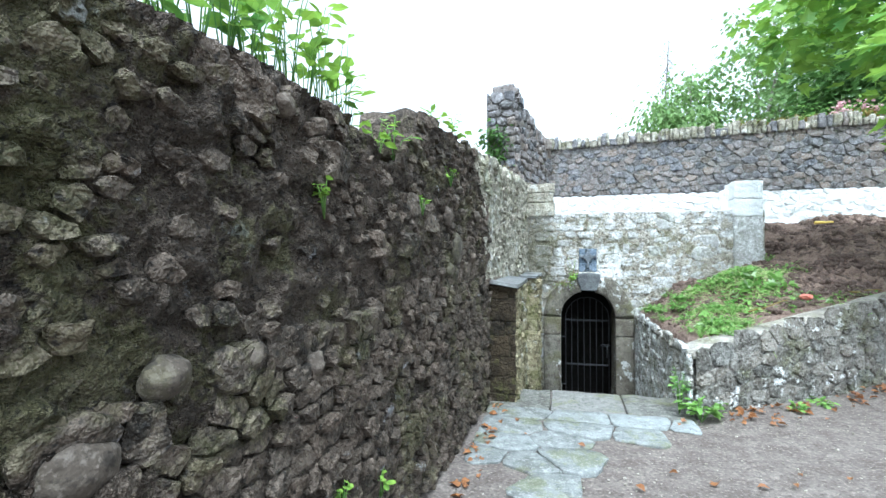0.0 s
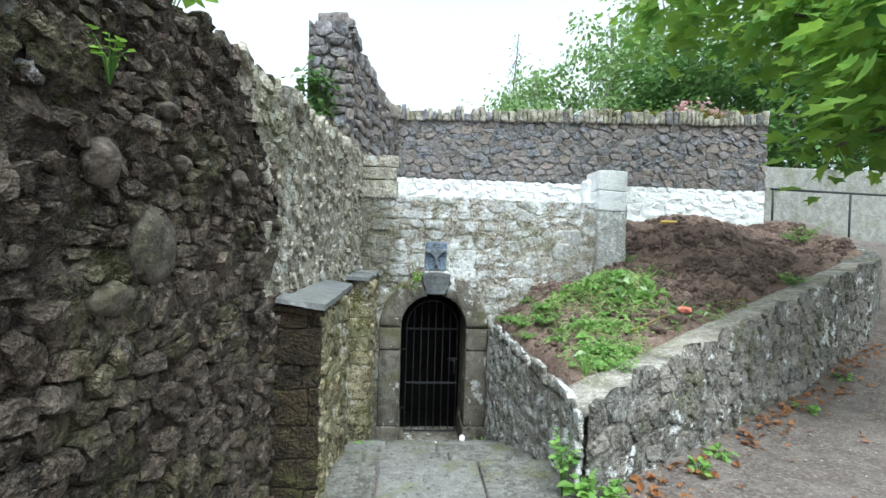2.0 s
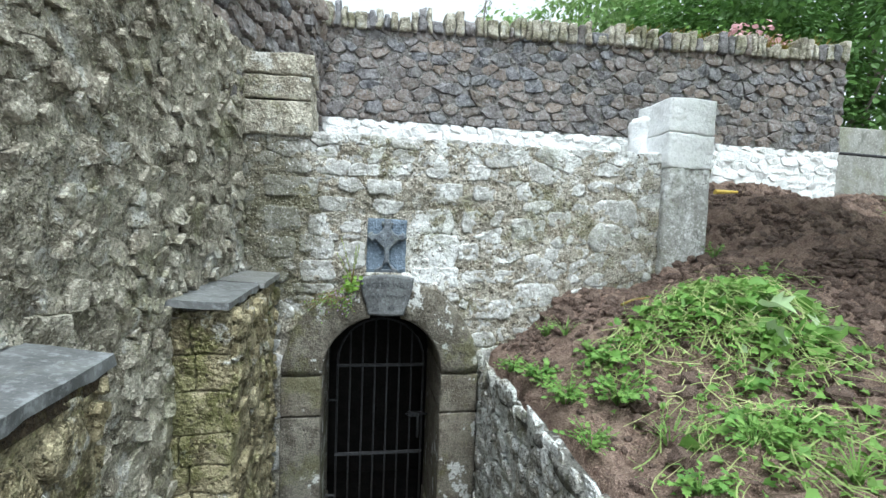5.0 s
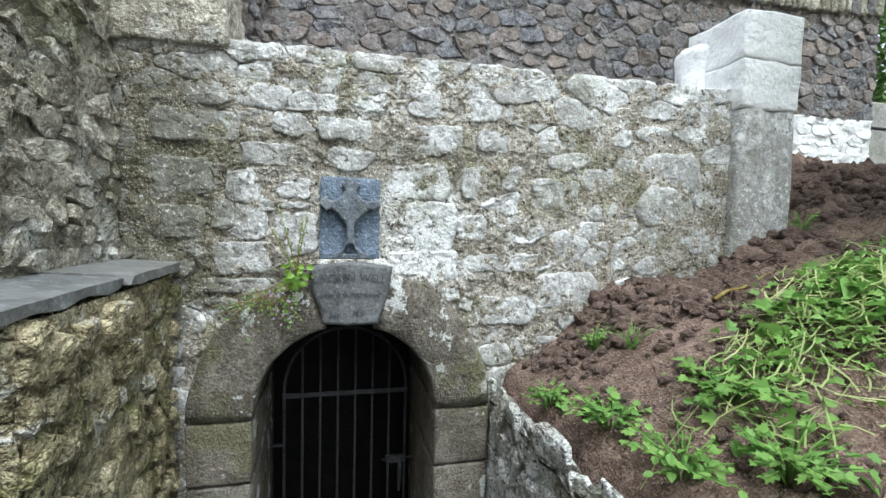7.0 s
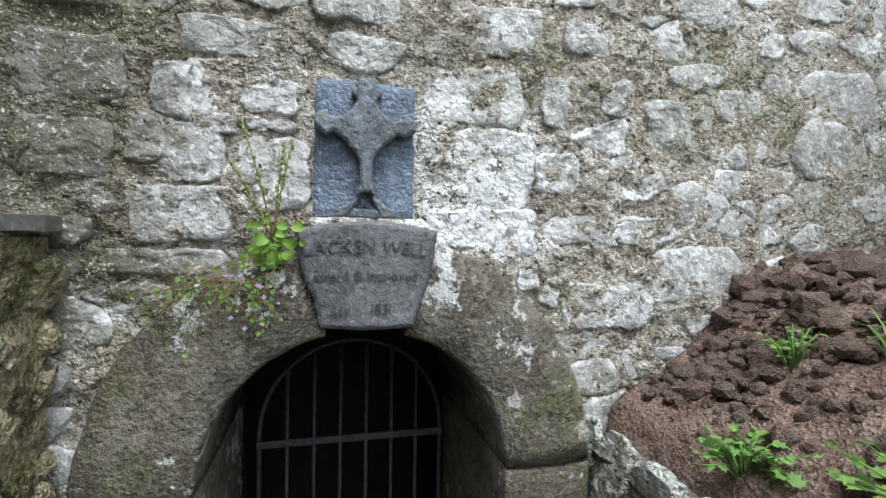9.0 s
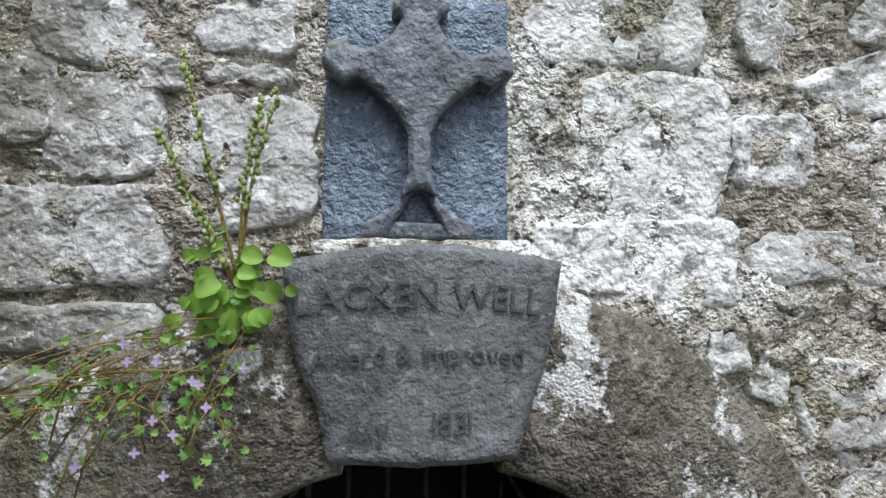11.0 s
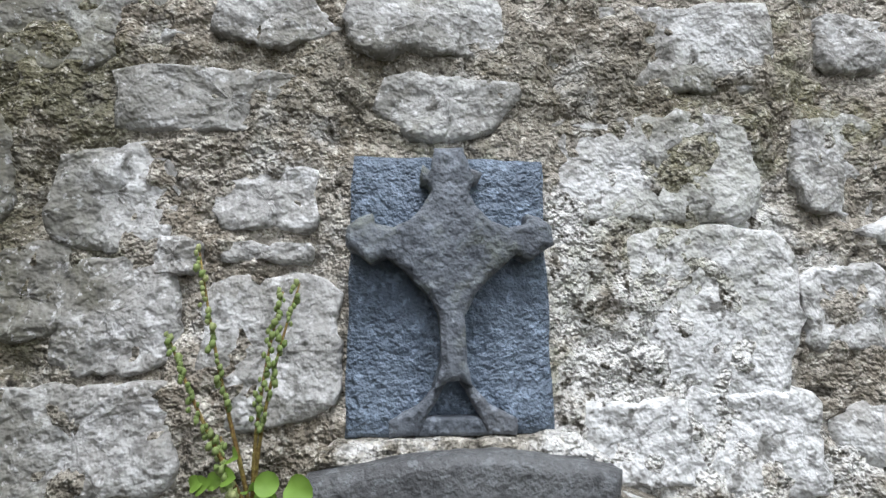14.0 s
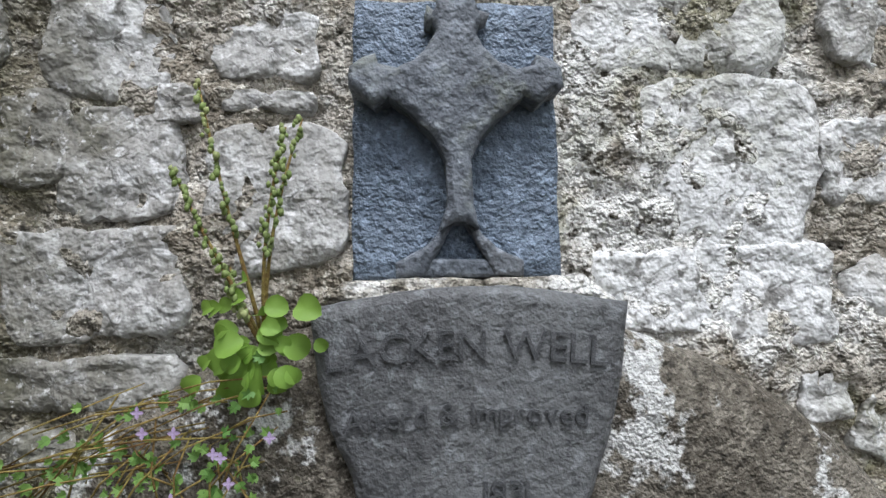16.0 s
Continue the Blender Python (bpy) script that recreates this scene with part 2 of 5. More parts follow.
M_BARK = plain("grey_bark", (0.09, 0.075, 0.06), (0.16, 0.14, 0.12), 12, 0.95, 0.8, 0.02)
M_FERN = leafy("dry_fern", (0.30, 0.20, 0.06), (0.20, 0.22, 0.05), 0.3)
M_PINK = leafy("pink_petal", (0.62, 0.34, 0.37), (0.70, 0.48, 0.50), 0.3)
M_VIOLET = leafy("violet_petal", (0.5, 0.36, 0.62), (0.6, 0.48, 0.7), 0.3)


# ---- mesh helpers ----
def mesh_ob(name, verts, faces, material, parent=None, smooth=True, at=None, label=""):
    me = bpy.data.meshes.new(name)
    me.from_pydata([tuple(v) for v in verts], [], faces)
    me.update()
    if smooth:
        me.polygons.foreach_set("use_smooth", [True] * len(me.polygons))
    me.materials.append(material)
    ob = new(name, me)
    if at is not None:
        ob.location = at
    if parent:
        ob.parent = parent
    if label:
        ob["label"] = label
    return ob


def part(name, bm, material, parent=None, label=""):
    me = bpy.data.meshes.new(name)
    bm.to_mesh(me)
    bm.free()
    me.materials.append(material)
    ob = new(name, me)
    if parent:
        ob.parent = parent
    if label:
        ob["label"] = label
    return ob


def smooth_on(ob):
    ob.data.polygons.foreach_set("use_smooth", [True] * len(ob.data.polygons))
    return ob


def thing(name, label, category, kind="", group="", at=(0, 0, 0)):
    ob = new(name)
    ob.location = at
    return tagged(ob, label, category, group, kind)


def rough_block(lo, hi, cuts=4, bevel=0.015, amount=0.01, scale=6.0):
    """A dressed or rough block: a bevelled box, cut fine and roughened."""
    bm = bmesh.new()
    bmesh.ops.create_cube(bm, size=1)
    lo, hi = Vector(lo), Vector(hi)
    for v in bm.verts:
        v.co = Vector([lo[i] + (v.co[i] + 0.5) * (hi[i] - lo[i]) for i in range(3)])
    bmesh.ops.bevel(bm, geom=bm.edges[:], offset=bevel, segments=2, affect='EDGES', profile=0.6)
    if cuts:
        longest = [e for e in bm.edges if e.calc_length() > 0.08]
        bmesh.ops.subdivide_edges(bm, edges=longest, cuts=cuts, use_grid_fill=True)
    for v in bm.verts:
        v.co += noise.noise_vector(v.co * scale) * amount + noise.noise_vector(v.co * scale * 4) * amount * 0.35
    return bm


def tube(points, radius, sides=6):
    """Verts and faces of a pipe along points; radius may be a list."""
    pts = [Vector(p) for p in points]
    verts, faces = [], []
    for i, p in enumerate(pts):
        d = (pts[min(i + 1, len(pts) - 1)] - pts[max(i - 1, 0)]).normalized()
        a = d.orthogonal().normalized()
        b = d.cross(a)
        r = radius[i] if isinstance(radius, (list, tuple)) else radius
        for k in range(sides):
            t = 2 * math.pi * k / sides
            verts.append(p + (a * math.cos(t) + b * math.sin(t)) * r)
    for i in range(len(pts) - 1):
        for k in range(sides):
            j = (k + 1) % sides
            faces.append((i * sides + k, i * sides + j, (i + 1) * sides + j, (i + 1) * sides + k))
    faces += [tuple(range(sides - 1, -1, -1)), tuple(range(len(verts) - sides, len(verts)))]
    return verts, faces


def clip(poly, px, py, nx, ny):
    """The part of a polygon on the side of the line through p that n points away from."""
    out = []
    for i in range(len(poly)):
        a, b = poly[i - 1], poly[i]
        da = (a[0] - px) * nx + (a[1] - py) * ny
        db = (b[0] - px) * nx + (b[1] - py) * ny
        if (da <= 0) != (db <= 0):
            t = da / (da - db)
            out.append((a[0] + t * (b[0] - a[0]), a[1] + t * (b[1] - a[1])))
        if db <= 0:
            out.append(b)
    return out


def seeds_in(rng, u0, u1, v0, v1, w, h, inside, jitter=0.33):
    """Seeds of rough courses of stones about w wide and h high."""
    out, v, row = [], v0 + h / 2, 0
    while v < v1 + h / 2:
        u = u0 - rng.uniform(0, w)
        while u < u1 + w:
            step = w * rng.uniform(0.6, 1.45)
            s = (u + step / 2, v + rng.uniform(-jitter, jitter) * h)
            if inside(*s):
                out.append(s)
            u += step
        v += h * rng.uniform(0.85, 1.15)
        row += 1
    return out


def cells(seeds, w, h, bounds):
    """The cell of each seed: a convex polygon, its neighbours' bisectors its sides."""
    k = w / h
    pts = np.array([(u, v * k) for u, v in seeds])
    out = []
    for i, (u, v) in enumerate(pts):
        d = np.hypot(pts[:, 0] - u, pts[:, 1] - v)
        near = np.argsort(d)[1:16]
        r = 1.25 * w
        poly = [(u - r, v - r), (u + r, v - r), (u + r, v + r), (u - r, v + r)]
        for j in near:
            q = pts[j]
            if d[j] < 2.6 * w and d[j] > 1e-6:
                poly = clip(poly, (u + q[0]) / 2, (v + q[1]) / 2, q[0] - u, q[1] - v)
        poly = [(a, b / k) for a, b in poly]
        u0, u1, v0, v1 = bounds
        for line in ((u0, 0, -1, 0), (u1, 0, 1, 0), (0, v0, 0, -1), (0, v1, 0, 1)):
            poly = clip(poly, *line) if len(poly) > 2 else poly
        out.append(poly if len(poly) > 2 else None)
    return out


def lump(rng, poly, gap, depth, sides=12, rings=((1.0, -0.5), (1.0, 0.35), (0.91, 0.85), (0.55, 1.0)), rough=0.06, tilt=0.25, ease=0.12):
    """A rounded rubble stone over a polygon: verts (u, v, w) about its middle, faces, middle."""
    cu = sum(p[0] for p in poly) / len(poly)
    cv = sum(p[1] for p in poly) / len(poly)
    radii = []
    for k in range(sides):
        a = 2 * math.pi * (k + 0.5) / sides
        du, dv = math.cos(a), math.sin(a)
        best = 9.0
        for i in range(len(poly)):
            (x1, y1), (x2, y2) = poly[i - 1], poly[i]
            ex, ey = x2 - x1, y2 - y1
            den = du * ey - dv * ex
            if abs(den) > 1e-9:
                t = ((x1 - cu) * ey - (y1 - cv) * ex) / den
                s = ((x1 - cu) * dv - (y1 - cv) * du) / den
                if t > 0 and -1e-6 <= s <= 1 + 1e-6:
                    best = min(best, t)
        radii.append(best if best < 9 else 0.03)
    size = sum(radii) / sides
    radii = [max(0.3 * size, (1 - ease) * radii[k] + ease / 2 * (radii[k - 1] + radii[(k + 1) % sides]) - gap) * (1 + rng.uniform(-rough, rough)) for k in range(sides)]
    tu, tv = rng.uniform(-tilt, tilt), rng.uniform(-tilt, tilt)
    verts, faces = [], []
    for f, w in rings:
        for k in range(sides):
            a = 2 * math.pi * (k + 0.5) / sides
            u, v = math.cos(a) * radii[k] * f, math.sin(a) * radii[k] * f
            verts.append([u, v, w * depth + max(w, 0) * (tu * u + tv * v) + max(w, 0) * rng.uniform(-0.12, 0.12) * depth])
    for i in range(len(rings) - 1):
        for k in range(sides):
            j = (k + 1) % sides
            faces.append((i * sides + k, i * sides + j, (i + 1) * sides + j, (i + 1) * sides + k))
    top = len(verts)
    verts.append([0, 0, rings[-1][1] * depth * 1.04])
    last = (len(rings) - 1) * sides
    for k in range(sides):
        faces.append((last + k, last + (k + 1) % sides, top))
    return verts, faces, (cu, cv)


def rubble(rng, parent, frame_of, seeds, w, h, bounds, gap, depth, material, joined=None, own=lambda u, v: True,
           sides=12, rough=0.06, tilt=0.25, rings=((1.0, -0.5), (1.0, 0.35), (0.91, 0.85), (0.55, 1.0)), name="stone", skip=0.0, size_limit=0.02, smooth=False, jag=0.0):
    """Lay rubble stones on a wall face. frame_of(u, v, w) gives the place in the world. Stones in the stretch 'own' are
    objects; the others are joined into one mesh."""
    jv, jf, count = [], [], 0
    pick = material if callable(material) else (lambda u, v: material)
    for poly in cells(seeds, w, h, bounds):
        if not poly or rng.random() < (skip(*poly[0]) if callable(skip) else skip):
            continue
        us, vs = [p[0] for p in poly], [p[1] for p in poly]
        if max(us) - min(us) < size_limit * 2 or max(vs) - min(vs) < size_limit * 2:
            continue
        d = depth * rng.uniform(0.45, 1.5)
        verts, faces, (cu, cv) = lump(rng, poly, gap, d, sides, rings, rough, tilt)
        mid = frame_of(cu, cv, 0)
        placed = [frame_of(cu + a, cv + b, c) for a, b, c in verts]
        placed = [p + noise.noise_vector(p * 17) * 0.009 + noise.noise_vector(p * 45) * jag for p in placed]
        if own(cu, cv) and count < 300:
            mesh_ob(name, [p - mid for p in placed], faces, pick(cu, cv), parent, smooth, mid)
            count += 1
        else:
            base = len(jv)
            jv += placed
            jf += [tuple(i + base for i in f) for f in faces]
    if jv:
        ob = mesh_ob("rubble_infill", jv, jf, joined or pick(0, 0), parent, smooth)
        ob["kind"] = "stuff"


def face_sheet(parent, name, frame_of, u0, u1, v0, v1, step, amount, material, keep=lambda u, v: True, top=None, scale=5.0):
    """A roughened mortar face between the stones; top(u) may end it."""
    nu, nv = max(2, int((u1 - u0) / step)), max(2, int((v1 - v0) / step))
    verts, faces = [], []
    for j in range(nv + 1):
        for i in range(nu + 1):
            u = u0 + (u1 - u0) * i / nu
            vt = top(u) if top else v1
            v = v0 + (vt - v0) * j / nv
            p = frame_of(u, v, 0)
            w = (noise.noise(p * scale) + 0.6 * noise.noise(p * scale * 3.1) + 0.55 * noise.noise(p * scale * 8)) * amount
            verts.append(frame_of(u, v, w))
    for j in range(nv):
        for i in range(nu):
            a = j * (nu + 1) + i
            u = u0 + (u1 - u0) * (i + 0.5) / nu
            v = v0 + ((top(u) if top else v1) - v0) * (j + 0.5) / nv
            if keep(u, v):
                faces.append((a, a + 1, a + nu + 2, a + nu + 1))
    return mesh_ob(name, verts, faces, material, parent)


def solid(name, corners, z0, z1, material, parent=None):
    """An upright prism over a ground polygon; z1 may be a list."""
    n = len(corners)
    tops = z1 if isinstance(z1, (list, tuple)) else [z1] * n
    verts = [(x, y, z0) for x, y in corners] + [(x, y, t) for (x, y), t in zip(corners, tops)]
    faces = [tuple(range(n - 1, -1, -1)), tuple(range(n, 2 * n))] + [(i, (i + 1) % n, n + (i + 1) % n, n + i) for i in range(n)]
    return mesh_ob(name, verts, faces, material, parent, False)


def plane_of(o, u, w, lean=0.0):
    o, u, w = Vector(o), Vector(u).normalized(), Vector(w).normalized()
    return lambda a, b, c: o + u * a + Vector((0, 0, b)) + w * (c - lean * b)


def blend(points, power=2.6):
    """A smooth height through a few known spots."""
    def height(x, y):
        s = t = 0.0
        for px, py, pz in points:
            k = 1.0 / (0.05 + (x - px) ** 2 + (y - py) ** 2) ** (power / 2)
            s, t = s + k * pz, t + k
        return s / t
    return height


# ---- the setting: ground, walls ----
rng = random.Random(7)
path_height = blend([(0, -10, 0), (0, -4, 0), (0, 0, 0), (0, 3, 0), (1, 4.5, 0), (2.3, 5.3, 0.03), (4, 6.2, 0.12), (5.3, 7, 0.33), (7.4, 8.4, 0.85),
                     (5, 2, 0.02), (10, 4, 0.2), (9, 7.5, 0.75), (7.6, 11.2, 2.22), (9.3, 11.2, 1.88), (10.5, 11.2, 1.6), (12, 9, 1.0), (15, -5, 0), (-5, -10, 0)], 3.2)
soil_height = blend([(1.18, 4.75, 0.57), (1.8, 5.15, 0.66), (2.69, 5.65, 0.78), (3.74, 6.28, 0.95), (5, 7.1, 1.2), (6.0, 7.64, 1.42), (7.2, 8.8, 1.78), (7.2, 10.3, 2.1),
                     (5, 10.3, 2.16), (3.2, 10.3, 2.1), (1.5, 10.3, 2.0), (3.05, 8.15, 1.36), (2.1, 8.1, 1.06), (1.2, 8.1, 0.64), (1.2, 6.4, 0.58), (2.5, 7.2, 1.18),
                     (2.73, 6.31, 0.93), (1.8, 6.2, 0.8), (4, 7.8, 1.5), (4.5, 9, 1.9)], 3.0)


def ground_height(x, y):
    if x < -1.2:
        return 1.85 + 0.05 * noise.noise(Vector((x, y, 0)))
    if y > 11.9:
        return 2.4 + 0.04 * (y - 12)
    if y > 8.3 and x < 3.0:
        return 1.95
    if 1.1 < x < 6.2 and y > 5.2 + (x - 1.2) * 0.6:
        return min(path_height(x, y), 0.3)
    if -0.8 < x < 1.17 and y > 4.4:
        return -0.03
    return path_height(x, y) + 0.012 * noise.noise(Vector((x * 2, y * 2, 0)))


def spread(a, b, step):
    n = max(1, round((b - a) / step))
    return [a + (b - a) * i / n for i in range(n)]


gx = [-300, -100, -40, -15, -6, -3] + spread(-2, -1.22, 0.3) + [-1.22, -1.17, -0.96] + spread(-0.76, 1.16, 0.16) + spread(1.16, 9, 0.2) + spread(9, 16, 0.7) + [16, 25, 50, 120, 300]
gy = [-300, -100, -40, -15] + spread(-8, -1, 0.6) + spread(-1, 4.86, 0.18) + spread(4.86, 8.16, 0.2) + [8.16] + spread(8.32, 13, 0.3) + [13, 16, 22, 40, 100, 300]
gv = [(x, y, ground_height(x, y)) for y in gy for x in gx]
gf = []
for j in range(len(gy) - 1):
    for i in range(len(gx) - 1):
        mx, my = (gx[i] + gx[i + 1]) / 2, (gy[j] + gy[j + 1]) / 2
        if -0.8 < mx < 1.16 and 4.86 < my < 8.3:
            continue
        a = j * len(gx) + i
        gf.append((a, a + 1, a + 1 + len(gx), a + len(gx)))
ground = mesh_ob("ground", gv, gf, M_GROUND)
tagged(ground, "trodden brown earth and grit path with scattered leaves", "ground", kind="structure")


def wall_x(y):
    """The face of the long garden wall, which closes in on the well."""
    return -0.99 + 0.0505 * y


def left_top(y):
    """The broken top of the long garden wall."""
    t = max(0.0, min(1.0, (y - 2.48) / 0.45))
    dip = 0.13 * math.exp(-((y - 2.3) / 0.32) ** 2)
    base = 2.11 - dip + (0.27 * t * t * (3 - 2 * t)) + 0.066 * max(0, y - 3.1)
    return base + 0.04 * noise.noise(Vector((y * 1.7, 3, 0))) + 0.03 * noise.noise(Vector((y * 6, 8, 0)))


# long rubble wall
wall_left = thing("wall_left", "long dark rubble garden wall with eroded mortar and moss", "wall", "structure")
F_LEFT = plane_of((-0.99, 0, 0), (0.0505, 1, 0), (1, -0.0505, 0), 0.006)
solid("wall_core", [(-1.6, -8), (wall_x(-8) - 0.06, -8), (wall_x(2.3) - 0.06, 2.3), (-1.5, 2.3)], -0.3, 1.92, M_DARK_MORTAR, wall_left)
solid("wall_core", [(-1.5, 2.3), (wall_x(2.3) - 0.06, 2.3), (wall_x(3.3) - 0.06, 3.3), (wall_x(8.6) - 0.06, 8.6), (-1.25, 8.6), (-1.3, 3.3)], -1.5, [1.9, 1.9, 2.34, 2.68, 2.68, 2.34], M_DARK_MORTAR, wall_left)
MEET = 4.6


def limed(u, v):
    return u + 0.7 * noise.noise(Vector((u * 1.5, v * 1.5, 1))) > MEET + (0.9 if v < 1.15 else 0)


face_sheet(wall_left, "mortar", F_LEFT, -2.5, 0.2, -0.3, 2, 0.06, 0.03, M_DARK_MORTAR, top=left_top)
face_sheet(wall_left, "mortar", F_LEFT, 0.2, 6.4, -0.3, 2, 0.016, 0.042, M_DARK_MORTAR, lambda u, v: not limed(u, v), left_top, 9.0)
face_sheet(wall_left, "mortar", F_LEFT, 3.8, 8.3, -1.3, 2.5, 0.028, 0.026, M_PALE_MORTAR, limed, left_top)
BLOCK_RINGS = ((1.0, -0.6), (1.0, 0.5), (0.95, 0.88), (0.75, 0.97), (0.4, 1.0))
FLAT_RINGS = ((1.0, -0.6), (1.0, 0.45), (0.92, 0.9), (0.5, 1.0))


def course_line(u):
    """Height where the tight lower courses give way to crumbling mortar."""
    return 1.02 + 0.09 * u + 0.08 * noise.noise(Vector((u * 1.3, 2, 4)))


s = seeds_in(rng, -1.2, MEET + 1.8, -0.1, 2.0, 0.115, 0.078, lambda u, v: not limed(u, v) and v < course_line(u), 0.3)
rubble(rng, wall_left, F_LEFT, s, 0.115, 0.078, (-1.3, MEET + 1.8, -0.1, 2.0), 0.005, 0.036, M_DARK, M_DARK_J, lambda u, v: 0.9 < u < 3.0,
       skip=0.1, rough=0.1, tilt=0.3, sides=14, rings=BLOCK_RINGS, jag=0.008)
s = seeds_in(rng, -1.2, MEET + 1.8, 0.9, 2.75, 0.085, 0.058, lambda u, v: not limed(u, v) and course_line(u) < v < left_top(u) - 0.03, 0.5)
rubble(rng, wall_left, F_LEFT, s, 0.085, 0.058, (-1.3, MEET + 1.8, 0.9, 2.75), 0.006, 0.022, M_DARK_J, M_DARK_J, lambda u, v: False,
       skip=lambda u, v: 0.6 if u < 2.6 else 0.3, rough=0.14, tilt=0.4, sides=11, rings=FLAT_RINGS, jag=0.008)
s = seeds_in(rng, -0.2, 3.6, 1.1, 2.2, 0.26, 0.17, lambda u, v: not limed(u, v) and course_line(u) + 0.05 < v < left_top(u) - 0.1 and rng.random() < 0.22, 0.4)
rubble(rng, wall_left, F_LEFT, s, 0.10, 0.07, (-0.3, 3.6, 1.1, 2.2), 0.02, 0.04, M_DARK, M_DARK_J, rough=0.12, tilt=0.3, sides=18, rings=BLOCK_RINGS, jag=0.012)
s = seeds_in(rng, MEET - 1, 8.2, -1.2, 2.75, 0.105, 0.07, lambda u, v: limed(u, v) and rng.random() > 0.2 and v < left_top(u) - 0.03, 0.5)
rubble(rng, wall_left, F_LEFT, s, 0.105, 0.07, (MEET - 1, 8.25, -1.2, 2.8), 0.003, 0.017, M_PALE, M_PALE_J, lambda u, v: u > 4.6 and v > 1.3, skip=0.3, rough=0.12, tilt=0.35, sides=9, rings=FLAT_RINGS)
# ragged stones along its top
for k in range(46):
    y = -0.6 + k * 0.19 + rng.uniform(-0.05, 0.05)
    z = left_top(y) - (0.03 if y < 2.6 else 0)
    r = rng.uniform(0.05, 0.10)
    bm = rough_block((wall_x(y) - 0.24, y - r * 1.1, z - 0.1), (wall_x(y) - 0.01 + rng.uniform(-0.05, 0.02), y + r * 1.1, z + rng.uniform(-0.03, 0.03)), 2, 0.03, 0.025, 7)
    smooth_on(part("coping_stone", bm, M_DARK if y < 5 else M_PALE, wall_left))
smooth_on(part("boulder", rough_block((-1.22, 2.62, 1.95), (-0.86, 3.05, 2.38), 3, 0.1, 0.05, 3), M_DARK, wall_left, "large brown boulder set in the broken wall top"))

# smooth river cobbles that stand out of it
for y, z, a, h in ((0.94, 1.20, 0.065, 0.055), (1.39, 2.0, 0.06, 0.04), (1.58, 1.09, 0.045, 0.05), (0.74, 1.06, 0.085, 0.07), (1.24, 1.19, 0.035, 0.05), (3.58, 1.53, 0.14, 0.13), (3.37, 1.38, 0.11, 0.05),
                   (3.63, 2.0, 0.05, 0.03), (3.33, 1.77, 0.06, 0.07), (4.24, 1.84, 0.07, 0.045), (3.73, 1.83, 0.05, 0.03)):
    bm = bmesh.new()
    bmesh.ops.create_icosphere(bm, subdivisions=3, radius=1)
    for q in bm.verts:
        q.co = Vector((wall_x(y) + 0.005 + q.co.x * 0.042, y + q.co.y * a, z + q.co.z * h)) + noise.noise_vector(q.co * 1.5 + Vector((y, z, 0))) * 0.012
    smooth_on(part("cobble", bm, M_COBBLE, wall_left, "smooth rounded brown cobble"))

# taller stub that runs back from the well wall
wall_stub = thing("wall_stub", "tall ruined rubble wall end grown with ivy", "wall", "structure")
STUB_A, STUB_B = Vector((-0.74, 7.45, 0)), Vector((-0.27, 10.35, 0))
F_STUB = plane_of(STUB_A, STUB_B - STUB_A, (0.985, -0.16, 0))


def stub_top(u):
    return 4.0 - 0.1 * u + (0.10 if u < 0.4 else 0) + 0.05 * noise.noise(Vector((u * 4, 0, 5)))


solid("wall_core", [(-1.15, 7.5), (-0.8, 7.5), (-0.33, 10.35), (-0.8, 10.35)], 1.8, [4.0, 4.0, 3.7, 3.7], M_BLUE_MORTAR, wall_stub)
face_sheet(wall_stub, "mortar", F_STUB, 0, 2.9, 2.3, 4, 0.06, 0.02, M_BLUE_MORTAR, top=stub_top)
F_END = plane_of((-1.17, 7.45, 0), (1, 0, 0), (0, -1, 0))
face_sheet(wall_stub, "mortar", F_END, 0, 0.44, 2.3, 4.02, 0.06, 0.02, M_BLUE_MORTAR)
s = seeds_in(rng, 0, 2.9, 2.3, 4.1, 0.22, 0.13, lambda u, v: v < stub_top(u))
rubble(rng, wall_stub, F_STUB, s, 0.22, 0.13, (0, 2.9, 2.3, 4.15), 0.012, 0.05, M_BLUE)
s = seeds_in(rng, 0, 0.44, 2.3, 4.0, 0.2, 0.13, lambda u, v: True)
rubble(rng, wall_stub, F_END, s, 0.2, 0.13, (0, 0.46, 2.3, 4.08), 0.012, 0.05, M_BLUE)
for k in range(14):
    u = 0.1 + k * 0.21
    p = F_STUB(u, stub_top(u), -0.15)
    smooth_on(part("coping_stone", rough_block(p - Vector((0.2, 0.1, 0.12)), p + Vector((0.14, 0.1, 0.08)), 2, 0.03, 0.03, 6), M_BLUE, wall_stub))

# wall above and behind the well
wall_back = thing("wall_back", "blue-grey rubble wall with whitewashed foot and upright coping stones", "wall", "structure")
F_BACK = plane_of((-0.35, 10.3, 0), (1, 0, 0), (0, -1, 0))


def back_top(u):
    return 3.74 + 0.03 * u


solid("wall_core", [(-0.8, 10.33), (6.62, 10.33), (6.62, 10.75), (-0.8, 10.75)], 1.5, [3.72, 3.92, 3.92, 3.72], M_BLUE_MORTAR, wall_back)
face_sheet(wall_back, "mortar", F_BACK, 0, 7.0, 2.68, 3.8, 0.07, 0.012, M_BLUE_MORTAR, top=back_top)
face_sheet(wall_back, "limed_foot", F_BACK, 0, 7.0, 1.8, 2.7, 0.07, 0.012, M_WHITE)
s = seeds_in(rng, 0, 7.0, 2.7, 3.85, 0.19, 0.11, lambda u, v: rng.random() > 0.15 and v < back_top(u), 0.45)
